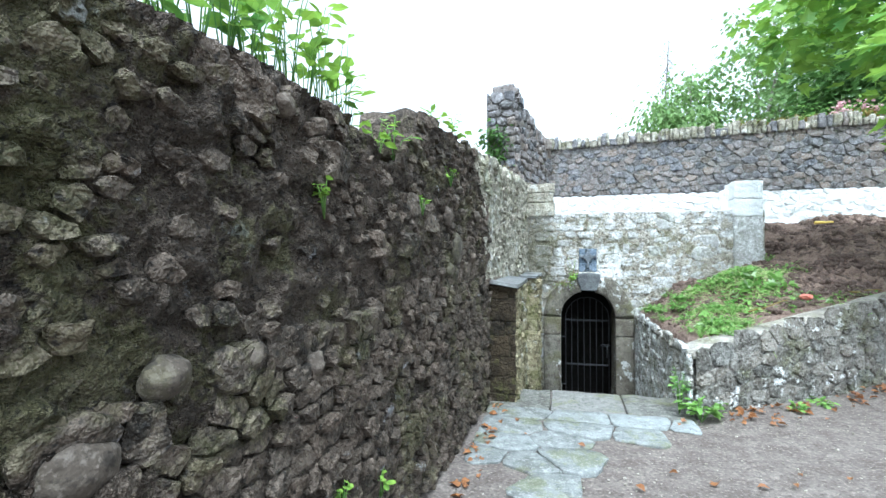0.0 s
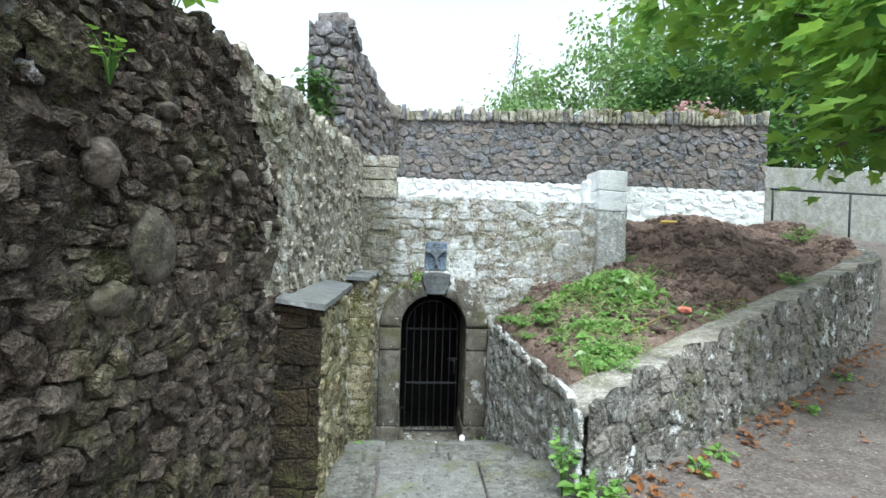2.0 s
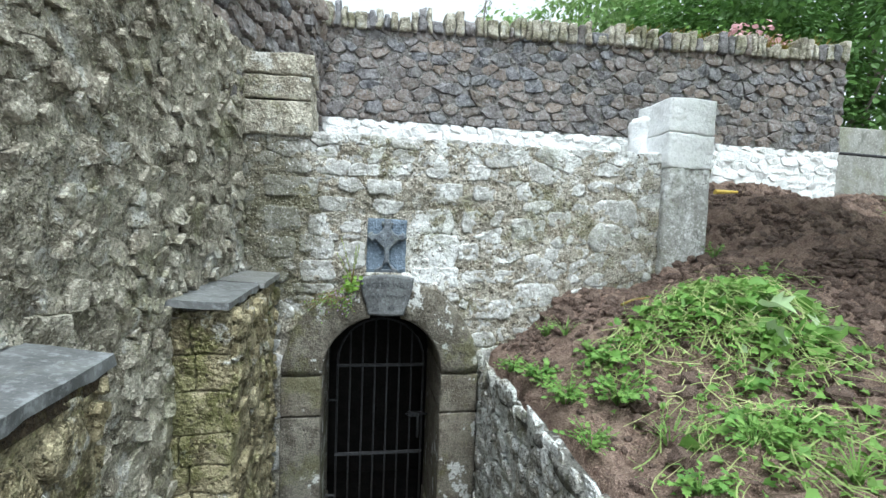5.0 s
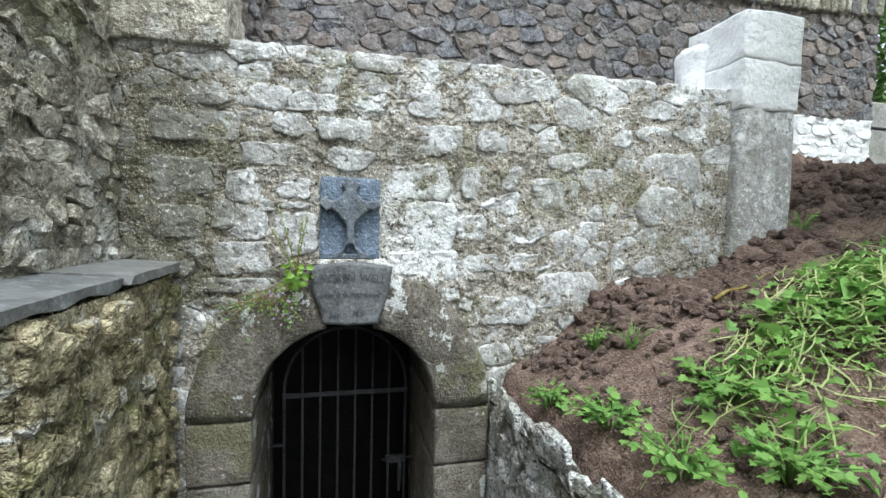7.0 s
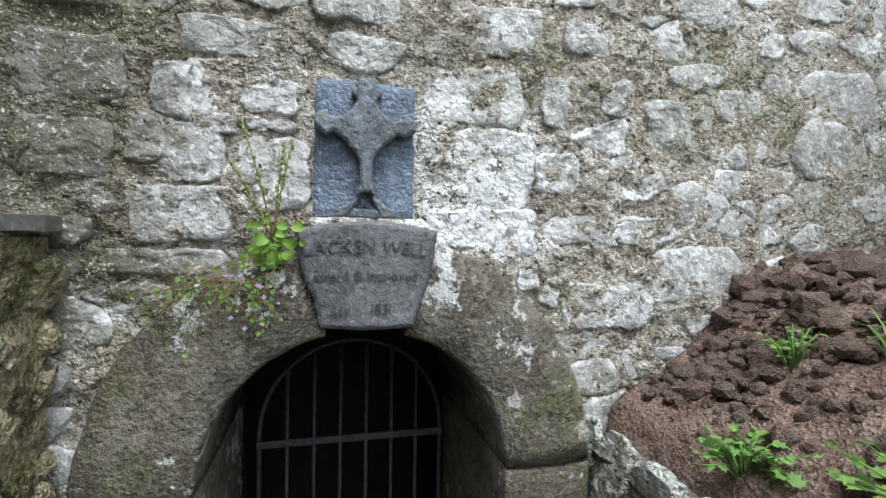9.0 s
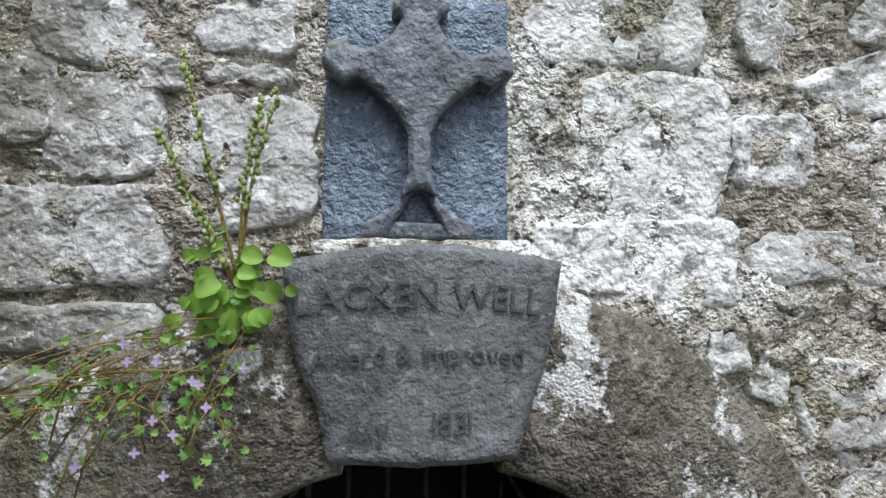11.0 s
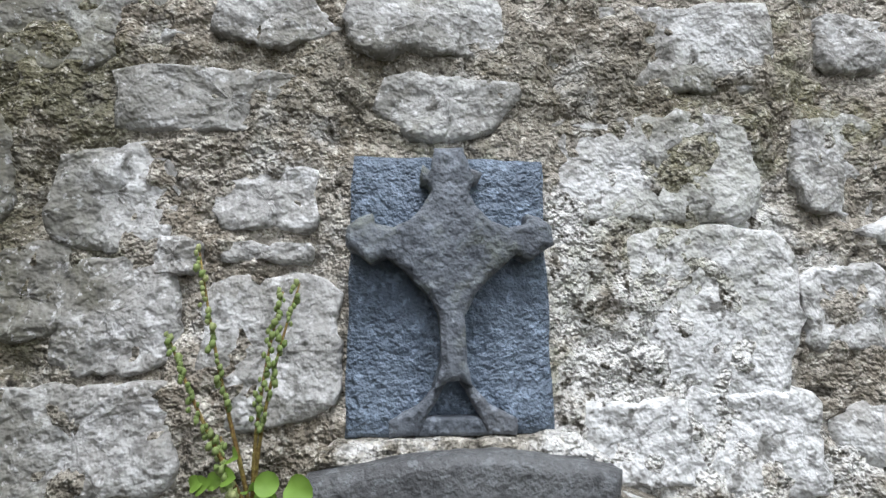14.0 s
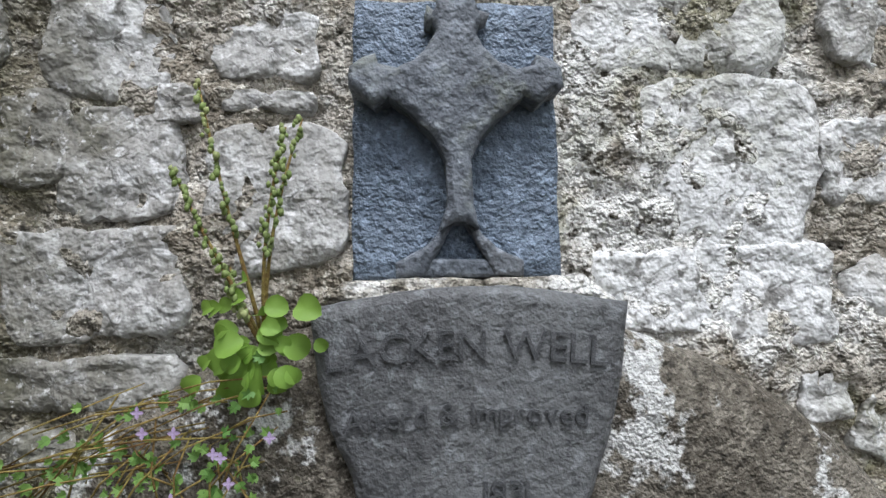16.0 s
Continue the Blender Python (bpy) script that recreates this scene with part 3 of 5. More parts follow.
rubble(rng, wall_back, F_BACK, s, 0.19, 0.11, (0, 7.0, 2.7, 3.95), 0.005, 0.016, M_BLUE, None, sides=11)
s = seeds_in(rng, 0, 7.0, 1.95, 2.7, 0.2, 0.11, lambda u, v: True)
rubble(rng, wall_back, F_BACK, s, 0.2, 0.11, (0, 7.0, 1.9, 2.7), 0.002, 0.012, M_WHITE, None, lambda u, v: v > 2.3, sides=11)
F_BACK_END = plane_of((6.65, 10.3, 0), (0, 1, 0), (1, 0, 0))
s = seeds_in(rng, 0, 0.45, 2.0, 3.9, 0.2, 0.13, lambda u, v: True)
rubble(rng, wall_back, F_BACK_END, s, 0.2, 0.13, (0, 0.45, 2.0, 3.95), 0.011, 0.04, M_BLUE)
u = 0.05
while u < 6.95:
    t = rng.uniform(0.06, 0.15)
    z = back_top(u)
    bm = rough_block((-0.35 + u, 10.24, z - 0.05), (-0.35 + u + t * 0.85, 10.7, z + rng.uniform(0.07, 0.24)), 2, 0.025, 0.03, 8)
    smooth_on(part("coping_stone", bm, M_BLUE if rng.random() < 0.35 else M_PALE, wall_back))
    u += t

# the well's front
CX, SPRING, R_IN, R_OUT = 0.40, 0.44, 0.432, 0.715
wall_well = thing("wall_well", "whitewashed rubble well front, lime coat flaking off grey limestone", "wall", "structure")
F_WELL = plane_of((0, 8.16, 0), (1, 0, 0), (0, -1, 0))
F_WELL_MORTAR = plane_of((0, 8.1525, 0), (1, 0, 0), (0, -1, 0))
FLOOR = -1.13


def in_arch(u, v, r):
    return (abs(u - CX) < r and v < SPRING) or math.hypot(u - CX, v - SPRING) < r


def in_key(u, v, g=0.0):
    return (0.25 - g < u < 0.555 + g and 1.15 < v < 1.585 + g) or (0.21 - g < u < 0.615 + g and 0.85 < v < 1.17)


def well_top(u):
    return 2.155 + 0.02 * noise.noise(Vector((u * 3, 1, 1)))


for lo, hi in (((-0.8, 8.2, -1.4), (-0.1, 8.6, 2.08)), ((0.9, 8.2, -1.4), (2.98, 8.6, 2.08)), ((-0.1, 8.2, 0.97), (0.9, 8.6, 2.08))):
    part("wall_core", rough_block(lo, hi, 0, 0.005, 0), M_WELL_MORTAR, wall_well)
face_sheet(wall_well, "mortar", F_WELL_MORTAR, -0.72, 1.6, 0.5, 2.1, 0.010, 0.018, M_WELL_MORTAR,
           lambda u, v: not in_arch(u, v, R_IN + 0.12) and not (0.28 < u < 0.525 and 0.95 < v < 1.55), well_top, 7.0)
face_sheet(wall_well, "mortar", F_WELL_MORTAR, 1.6, 2.99, 0.3, 2.1, 0.03, 0.016, M_WELL_MORTAR, top=well_top, scale=7.0)
face_sheet(wall_well, "mortar", F_WELL_MORTAR, -0.72, 1.6, -1.25, 0.5, 0.04, 0.012, M_WELL_MORTAR, lambda u, v: not in_arch(u, v, R_IN + 0.12))
# the stones that stand out round the tablet: middle and half size
NEAR = [(-0.067, 1.517, .08, .075), (0.14, 1.513, .07, .046), (-0.051, 1.351, .077, .077), (0.152, 1.30, .09, .10), (0.144, 1.436, .067, .014), (0.023, 1.43, .034, .026),
        (0.795, 1.352, .13, .12), (0.74, 1.572, .145, .085), (0.67, 1.165, .08, .055), (0.845, 1.152, .09, .07), (-0.08, 1.187, .12, .07), (-0.166, 1.387, .045, .062),
        (0.07, 1.666, .16, .048), (0.38, 1.80, .12, .05), (0.77, 1.775, .18, .066), (1.01, 1.35, .07, .06), (1.03, 1.577, .07, .08), (1.12, 1.785, .08, .05), (0.922, 1.013, .032, .032),
        (-0.12, 1.06, .14, .035), (-0.35, 1.345, .11, .07), (1.48, 1.53, .125, .075), (1.84, 1.85, .075, .042), (2.05, 1.885, .105, .04), (1.22, 1.165, .24, .045), (1.55, 1.02, .2, .09),
        (1.22, 0.92, .16, .07), (-0.33, 1.56, .12, .08), (-0.28, 1.78, .16, .07), (1.72, 1.62, .09, .06)]


def block_poly(u, v, a, b):
    """A worn four-sided stone with its corners knocked off."""
    q = []
    for su, sv in ((-1, -1), (1, -1), (1, 1), (-1, 1)):
        cu, cv = u + su * a * rng.uniform(0.9, 1.06), v + sv * b * rng.uniform(0.9, 1.06)
        cut = 0.25 * min(a, b)
        first, second = (cu - su * cut, cv), (cu, cv - sv * cut)
        q += [second, first] if su * sv < 0 else [first, second]
    q.sort(key=lambda p: math.atan2(p[1] - v, p[0] - u))
    return q


s = [q for q in seeds_in(rng, -0.72, 2.98, -0.2, 2.1, 0.24, 0.115, lambda u, v: rng.random() > (0.12 if u < 1.2 or v > 1.7 else 0.4) and not in_arch(u, v, R_OUT + 0.03) and not in_key(u, v, 0.07))
     if not any(abs(q[0] - u) < a + 0.03 and abs(q[1] - v) < b + 0.018 for u, v, a, b in NEAR)]
guard = [(0.32, 1.28), (0.32, 1.42), (0.32, 1.53), (0.49, 1.28), (0.49, 1.42), (0.49, 1.53), (0.27, 1.1), (0.56, 1.1)]
guard += [(CX + 0.66 * math.cos(a), SPRING + 0.66 * math.sin(a)) for a in [math.pi * k / 12 for k in range(13)]] + [(CX + q * 0.66, z) for q in (-1, 1) for z in (-0.1, 0.05, 0.2, 0.33)]
for u, v, a, b in NEAR:
    n_u, n_v = max(1, round(a / 0.06)), max(1, round(b / 0.05))
    guard += [(u + a * (2 * i / n_u - 1) * 0.85, v + b * (2 * j / n_v - 1) * 0.8) for i in range(n_u + 1) for j in range(n_v + 1)]
polys = [p for p in cells(s + guard, 0.24, 0.115, (-0.74, 2.99, -0.3, 2.17))[:len(s)] if p] + [block_poly(u, v, a * 1.1, b * 1.1) for u, v, a, b in NEAR]
for poly in polys:
    su, sv = sum(p[0] for p in poly) / len(poly), sum(p[1] for p in poly) / len(poly)
    close = -0.5 < su < 1.5 and 0.8 < sv
    n_side = 40 if close else 16
    steps = [(1.0, -0.6), (1.0, 0.1), (0.985, 0.6), (0.955, 0.9), (0.86, 0.98), (0.7, 1.0), (0.55, 1.0), (0.42, 1.0), (0.28, 1.0), (0.14, 1.0)] if close else [(1.0, -0.6), (1.0, 0.3), (0.93, 0.9), (0.75, 1.0), (0.4, 1.0)]
    verts, faces, (cu, cv) = lump(rng, poly, 0.0005 if su > 0.6 else 0.0025, (0.012 if su < 0.6 else 0.009) * (rng.uniform(0.5, 1.5) if len(poly) != 8 else rng.uniform(1.1, 1.6)), n_side, steps, 0.05, 0.07, 0.05)
    out = []
    for a, b, c in verts:
        p = F_WELL(cu + a, cv + b, c)
        if close:
            p += noise.noise_vector(p * 14) * 0.010 + noise.noise_vector(p * 38) * 0.006 + noise.noise_vector(p * 95) * 0.003
        else:
            p += noise.noise_vector(p * 14) * 0.010 + noise.noise_vector(p * 40) * 0.004
        out.append(p)
    mid = F_WELL(cu, cv, 0)
    mesh_ob("stone", [p - mid for p in out], faces, M_WELL, wall_well, True, mid)
for k in range(13):
    u = -0.1 + k * 0.21
    smooth_on(part("coping_stone", rough_block((u, 8.18, 2.04), (u + 0.2, 8.58, 2.155 + rng.uniform(-0.02, 0.03)), 2, 0.02, 0.02, 6), M_WHITE, wall_well))
# quoin at its end, in three blocks
for z0, z1 in ((2.12, 2.36), (2.37, 2.52), (2.53, 2.67)):
    smooth_on(part("quoin_block", rough_block((-0.72, 8.12, z0), (-0.15 + rng.uniform(-0.02, 0.02), 8.55, z1), 4, 0.012, 0.02, 7), M_PALE, wall_well))

# arch and jambs
arch = thing("well_arch", "round-headed dressed grey stone doorway arch with lichen patches", "arch", "structure")


def ring_stone(a0, a1, r0=R_IN, r1=R_OUT, y0=8.09, y1=8.88):
    n = 14
    bm = bmesh.new()
    rows = []
    for i in range(n + 1):
        a = a0 + (a1 - a0) * i / n
        row = []
        for r, y in ((r0 + 0.012, y0), (r0 + 0.10, y0 - 0.006), (r1 - 0.1, y0 - 0.006), (r1 - 0.012, y0), (r1, y0 + 0.015), (r1, y1), (r0, y1), (r0, y0 + 0.015)):
            p = Vector((CX + r * math.cos(a), y, SPRING + r * math.sin(a)))
            p += noise.noise_vector(p * 7) * 0.006 + noise.noise_vector(p * 25) * 0.003
            row.append(bm.verts.new(p))
        rows.append(row)
    m = len(rows[0])
    for i in range(n):
        for k in range(m):
            bm.faces.new((rows[i][k], rows[i][(k + 1) % m], rows[i + 1][(k + 1) % m], rows[i + 1][k]))
    bm.faces.new(rows[0][::-1])
    bm.faces.new(rows[-1])
    bmesh.ops.recalc_face_normals(bm, faces=bm.faces[:])
    return bm


smooth_on(part("arch_stone", ring_stone(0.01, 1.29), M_DRESSED, arch))
smooth_on(part("arch_stone", ring_stone(math.pi - 1.33, math.pi - 0.01), M_DRESSED, arch))
for side in (-1, 1):
    a, b = sorted((CX + side * R_IN, CX + side * R_OUT))
    for z0, z1 in ((0.145, 0.435), (-0.86, 0.135), (-1.2, -0.87)):
        grow = 0.012 if z1 < 0 else 0
        smooth_on(part("jamb_stone", rough_block((a - grow, 8.09 - grow, z0), (b + grow, 8.88, z1), 4, 0.014, 0.006, 7), M_DRESSED, arch))
# reveal, and the chamber behind, its near-black lining coloured for the unlit depth
chamber = thing("well_chamber", "well chamber behind the gate, its unlit dark put into the lining colour", "chamber", "structure")
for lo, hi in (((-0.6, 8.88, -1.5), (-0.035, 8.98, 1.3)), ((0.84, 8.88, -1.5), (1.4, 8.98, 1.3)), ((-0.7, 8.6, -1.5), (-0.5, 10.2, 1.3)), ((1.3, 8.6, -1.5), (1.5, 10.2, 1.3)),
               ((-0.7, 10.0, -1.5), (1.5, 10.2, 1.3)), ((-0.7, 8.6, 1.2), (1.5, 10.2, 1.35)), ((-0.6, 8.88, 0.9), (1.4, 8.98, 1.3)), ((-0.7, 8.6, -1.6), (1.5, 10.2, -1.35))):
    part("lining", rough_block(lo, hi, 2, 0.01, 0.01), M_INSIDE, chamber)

# pier at the end of the well's front
pier = thing("gate_pier", "square white-painted stone pier at the wall's end", "pier", "structure")
for z0, z1 in ((2.33, 2.60), (2.06, 2.325)):
    smooth_on(part("pier_block", rough_block((2.555, 8.08, z0), (2.955, 8.54, z1), 5, 0.015, 0.013, 6), M_WHITE, pier))
smooth_on(part("pier_block", rough_block((2.56, 8.09, 1.0), (2.955, 8.55, 2.055), 7, 0.02, 0.024, 8), M_WELL, pier))
smooth_on(part("shoulder_stone", rough_block((2.49, 8.36, 2.1), (2.6, 8.6, 2.5), 4, 0.05, 0.03, 7), M_WHITE, pier))


# ---- buttress benches with slate tops ----
def bench(y0, y1, x1, z1, label, end_stone):
    ob = thing("slate_bench", label, "buttress", "structure")
    solid("bench_core", [(-1.0, y0 + 0.03), (x1 - 0.035, y0 + 0.03), (x1 - 0.035, y1 - 0.03), (-1.0, y1 - 0.03)], -1.4, z1 - 0.01, M_BENCH, ob)
    f_side = plane_of((x1, 0, 0), (0, 1, 0), (1, 0, 0), -0.01)
    face_sheet(ob, "mortar", f_side, y0 + 0.01, y1 - 0.01, -1.3, z1, 0.04, 0.016, M_BENCH)
    q = seeds_in(rng, y0, y1, -1.2, z1, 0.17, 0.11, lambda u, v: True)
    rubble(rng, ob, f_side, q, 0.17, 0.11, (y0, y1, -1.2, z1), 0.01, 0.025, M_BENCH, skip=0.1)
    f_near = plane_of((-0.8, y0, 0), (1, 0, 0), (0, -1, 0))
    z = -0.3 if y0 < 5 else -1.25
    while z < z1 - 0.03:
        hgt = min(rng.uniform(0.14, 0.24), z1 - z)
        split = rng.uniform(-0.62, -0.5)
        for a, b in (((-0.82, x1 + 0.005),) if rng.random() < 0.5 else ((-0.82, split), (split + 0.008, x1 + 0.005))):
            smooth_on(part("quoin_block", rough_block((a, y0 - rng.uniform(0, 0.012), z), (b, y0 + 0.12, z + hgt - 0.003), 3, 0.012, 0.018, 7), end_stone, ob))
        z += hgt
    return ob


def slate_slab(x0, y0, x1, y1, z_in, z_out, sag=0.0):
    """A split slate with a flaked edge, falling outwards."""
    nx, ny = 8, 12
    verts, faces = [], []
    for layer in (0, 1):
        for j in range(ny + 1):
            for i in range(nx + 1):
                x, y = x0 + (x1 - x0) * i / nx, y0 + (y1 - y0) * j / ny
                edge = noise.noise(Vector((x * 9, y * 9, layer * 2)))
                if i == nx:
                    x += 0.01 * edge
                if j in (0, ny):
                    y += 0.015 * edge
                z = z_in + (z_out - z_in) * i / nx + 0.004 * noise.noise(Vector((x * 6, y * 6, 2)))
                verts.append((x, y, z if layer == 0 else z - 0.035 - 0.01 * edge))
    k = (nx + 1) * (ny + 1)
    for j in range(ny):
        for i in range(nx):
            a = j * (nx + 1) + i
            faces += [(a, a + 1, a + nx + 2, a + nx + 1), (k + a + nx + 1, k + a + nx + 2, k + a + 1, k + a)]
    rim = [i for i in range(nx + 1)] + [j * (nx + 1) + nx for j in range(1, ny + 1)] + [ny * (nx + 1) + i for i in range(nx - 1, -1, -1)] + [j * (nx + 1) for j in range(ny - 1, 0, -1)]
    for a, b in zip(rim, rim[1:] + rim[:1]):
        faces.append((a, k + a, k + b, b))
    return verts, faces


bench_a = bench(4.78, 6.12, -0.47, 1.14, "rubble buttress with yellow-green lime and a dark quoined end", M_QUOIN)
mesh_ob("slate_slab", *slate_slab(-0.80, 4.72, -0.43, 5.42, 1.235, 1.185), M_SLATE, bench_a, False)
mesh_ob("slate_slab", *slate_slab(-0.80, 5.43, -0.44, 6.16, 1.225, 1.18), M_SLATE, bench_a, False)
# lower layer, slightly inset, borrows the darker quoin colour for a dark edge
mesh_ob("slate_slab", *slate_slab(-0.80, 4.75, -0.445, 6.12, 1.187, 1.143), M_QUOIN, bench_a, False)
bench_b = bench(7.07, 8.14, -0.375, 1.12, "rubble buttress beside the well arch with a slate top", M_BENCH)
mesh_ob("slate_slab", *slate_slab(-0.80, 7.0, -0.365, 7.62, 1.19, 1.165), M_SLATE, bench_b, False)
mesh_ob("slate_slab", *slate_slab(-0.80, 7.63, -0.335, 8.13, 1.195, 1.17), M_SLATE, bench_b, False)

# ---- steps and flags ----
stairs = thing("well_steps", "worn grey stone steps going down to the well door", "steps", "structure")
TREADS = [(4.62, 5.3, 0.0), (5.3, 5.86, -0.19), (5.86, 6.42, -0.38), (6.42, 6.95, -0.57), (6.95, 7.45, -0.76), (7.45, 7.8, -0.94)]
for y0, y1, z in TREADS:
    part("step_bed", rough_block((-0.76, y0 - 0.04, z - 0.62), (1.165, y1 + 0.03, z - 0.03), 0, 0.005, 0), M_GROUND, stairs, "packed earth under the step")
    xs = [-0.74, rng.uniform(-0.3, -0.1), rng.uniform(0.35, 0.6), 1.17]
    for a, b in zip(xs, xs[1:]):
        smooth_on(part("step_stone", rough_block((a + 0.006, y0 - 0.02, z - 0.6), (b - 0.006, y1 + rng.uniform(-0.01, 0.015), z + rng.uniform(-0.006, 0.006)), 4, 0.02, 0.012, 5), M_STEP, stairs))
smooth_on(part("well_floor", rough_block((-0.76, 7.75, -1.6), (1.2, 8.22, FLOOR), 8, 0.02, 0.02, 5), M_GROUND, stairs, "damp earthy floor before the gate"))
smooth_on(part("door_sill", rough_block((-0.04, 8.2, -1.4), (0.84, 8.95, -1.2), 4, 0.02, 0.012, 6), M_DRESSED, stairs))
paving = thing("paving", "pale irregular flagstones at the head of the steps", "paving", "structure")
F_FLAT = lambda u, v, w: Vector((u, v, 0.012 + w))
s = seeds_in(rng, -0.66, 1.3, 2.6, 4.6, 0.46, 0.34, lambda u, v: v < 4.55)
rubble(rng, paving, F_FLAT, s, 0.46, 0.34, (-0.70, 1.12, 2.6, 4.60), 0.007, 0.010, M_FLAG, sides=24, rough=0.015, tilt=0.0,
       skip=lambda u, v: 1 if v < 2.95 + max(0, u + 0.25) * 0.98 else 0,
       rings=((1.0, -1.0), (1.0, 0.6), (0.985, 1.0), (0.5, 1.0)), name="flagstone", smooth=True)

# ---- raised bed ----
bed = thing("raised_bed", "low rubble retaining wall of the raised soil bed", "wall", "structure")
B0, B1 = Vector((1.17, 4.74, 0)), Vector((6.05, 7.66, 0))
bed_dir = (B1 - B0).normalized()
bed_out = Vector((bed_dir.y, -bed_dir.x, 0))
BED_LEN = (B1 - B0).length
F_BED = plane_of(B0, bed_dir, bed_out, -0.03)
F_SIDE = plane_of((1.14, 4.74, 0), (0, 1, 0), (-1, 0, 0))


def bed_top(u):
    return 0.585 + 0.152 * u


bi = -bed_out * 0.3
solid("wall_core", [(B0 - bed_out * 0.05).to_tuple()[:2], (B1 - bed_out * 0.05).to_tuple()[:2], (B1 + bi).to_tuple()[:2], (B0 + bed_dir * 0.2 + bi).to_tuple()[:2]], -0.4,
      [0.57, 1.43, 1.43, 0.57], M_BED, bed)
solid("wall_core", [(1.17, 4.8), (1.4, 4.95), (1.4, 8.2), (1.17, 8.2)], -1.4, [0.54, 0.54, 0.47, 0.47], M_SIDE, bed)
face_sheet(bed, "mortar", F_BED, 0, BED_LEN, -0.4, 1, 0.05, 0.018, M_BED, top=bed_top)
face_sheet(bed, "mortar", F_SIDE, 0, 3.42, -1.3, 1, 0.04, 0.018, M_SIDE, top=lambda u: 0.575 - 0.022 * u)
s = seeds_in(rng, 0, BED_LEN, -0.3, 1.5, 0.2, 0.12, lambda u, v: v < bed_top(u) - 0.05)
rubble(rng, bed, F_BED, s, 0.2, 0.12, (0, BED_LEN, -0.3, 1.5), 0.005, 0.016, M_BED, None, lambda u, v: v > -0.1)
s = seeds_in(rng, 0, 3.4, -1.2, 0.65, 0.17, 0.12, lambda u, v: v < 0.55 - 0.022 * u)
rubble(rng, bed, F_SIDE, s, 0.17, 0.12, (0, 3.4, -1.2, 0.62), 0.005, 0.02, M_SIDE)
u = -0.02
while u < BED_LEN - 0.1:
    w = min(rng.uniform(0.6, 1.3), BED_LEN - u)
    nseg, verts, faces = 6, [], []
    for i in range(nseg + 1):
        a = u + 0.004 + (w - 0.008) * i / nseg
        for off, dz in ((0.012, -0.05), (0.012, -0.01), (0.002, 0.006), (-0.1, 0.012), (-0.28, 0.006), (-0.36, -0.03), (-0.36, -0.08)):
            p = B0 + bed_dir * a + bed_out * max(off, -(0.03 + max(a, 0) * bed_dir.x) / bed_out.x)
            p.z = bed_top(a) + dz
            verts.append(p + noise.noise_vector(p * 6) * 0.012)
    for i in range(nseg):
        for k in range(7):
            faces.append((i * 7 + k, i * 7 + (k + 1) % 7, (i + 1) * 7 + (k + 1) % 7, (i + 1) * 7 + k))
    faces += [tuple(range(6, -1, -1)), tuple(range(nseg * 7, nseg * 7 + 7))]
    mesh_ob("cap_stone", verts, faces, M_CAP, bed)
    u += w
y = 4.85
while y < 8.0:
    w = min(rng.uniform(0.3, 0.55), 8.1 - y)
    z = 0.57 - 0.022 * (y - 4.74)
    smooth_on(part("cap_stone", rough_block((1.115, y, z - 0.06), (1.30, y + w - 0.004, z + rng.uniform(-0.02, 0.012)), 3, 0.03, 0.03, 7), M_BED, bed))
    y += w
# curved return at the bed's far end
solid("wall_core", [(6.02, 7.60), (6.7, 8.1), (7.1, 8.7), (7.25, 9.6), (7.3, 10.6), (7.0, 10.6), (6.9, 9.6), (6.8, 8.8), (6.5, 8.35), (5.9, 7.95)], 0,
      [1.45, 1.55, 1.68, 1.85, 2.05, 2.05, 1.85, 1.68, 1.55, 1.45], M_BED, bed)


def bed_inside(x, y):
    p = Vector((x, y, 0)) - B0
    return p.dot(bed_out) < -0.1 and x > 1.17 and (y < 8.22 or x > 2.9) and not (x > 6.9 + 0.25 * (y - 9)) and y < 10.34


verts, faces, index = [], [], {}
step = 0.042
for j in range(int(5.7 / step)):
    for i in range(int(6.1 / step)):
        x, y = 1.18 + i * step, 4.7 + j * step
        if bed_inside(x, y):
            p = Vector((x * 2.6, y * 2.6, 0))
            rough_here = 0.35 + 0.65 * max(0, min(1, (x + y * 0.6 - 6.2) / 1.5))
            z = soil_height(x, y) + rough_here * (0.09 * noise.noise(p) + 0.09 * noise.noise(p * 2.7) + 0.08 * noise.noise(p * 6)) + 0.02 * noise.noise(p * 9)
            z = min(z, 0.61 - 0.02 * (y - 4.74) + max(0, x - 1.17) * 0.85) if y < 8.2 else z
            inward = -(Vector((x, y, 0)) - B0).dot(bed_out)
            z = min(z, bed_top((Vector((x, y, 0)) - B0).dot(bed_dir)) + (inward - 0.28) * 0.6)
            index[i, j] = len(verts)
            verts.append((x, y, z))
for (i, j), a in index.items():
    if any(k not in index for k in ((i + 1, j), (i - 1, j), (i, j + 1), (i, j - 1))):
        verts[a] = (verts[a][0], verts[a][1], verts[a][2] - 0.2)
    if all(k in index for k in ((i + 1, j), (i, j + 1), (i + 1, j + 1))):
        faces.append((a, index[i + 1, j], index[i + 1, j + 1], index[i, j + 1]))
soil = mesh_ob("soil", verts, faces, M_SOIL)
tagged(soil, "freshly turned dark brown soil heaped in the raised bed", "soil", kind="structure")

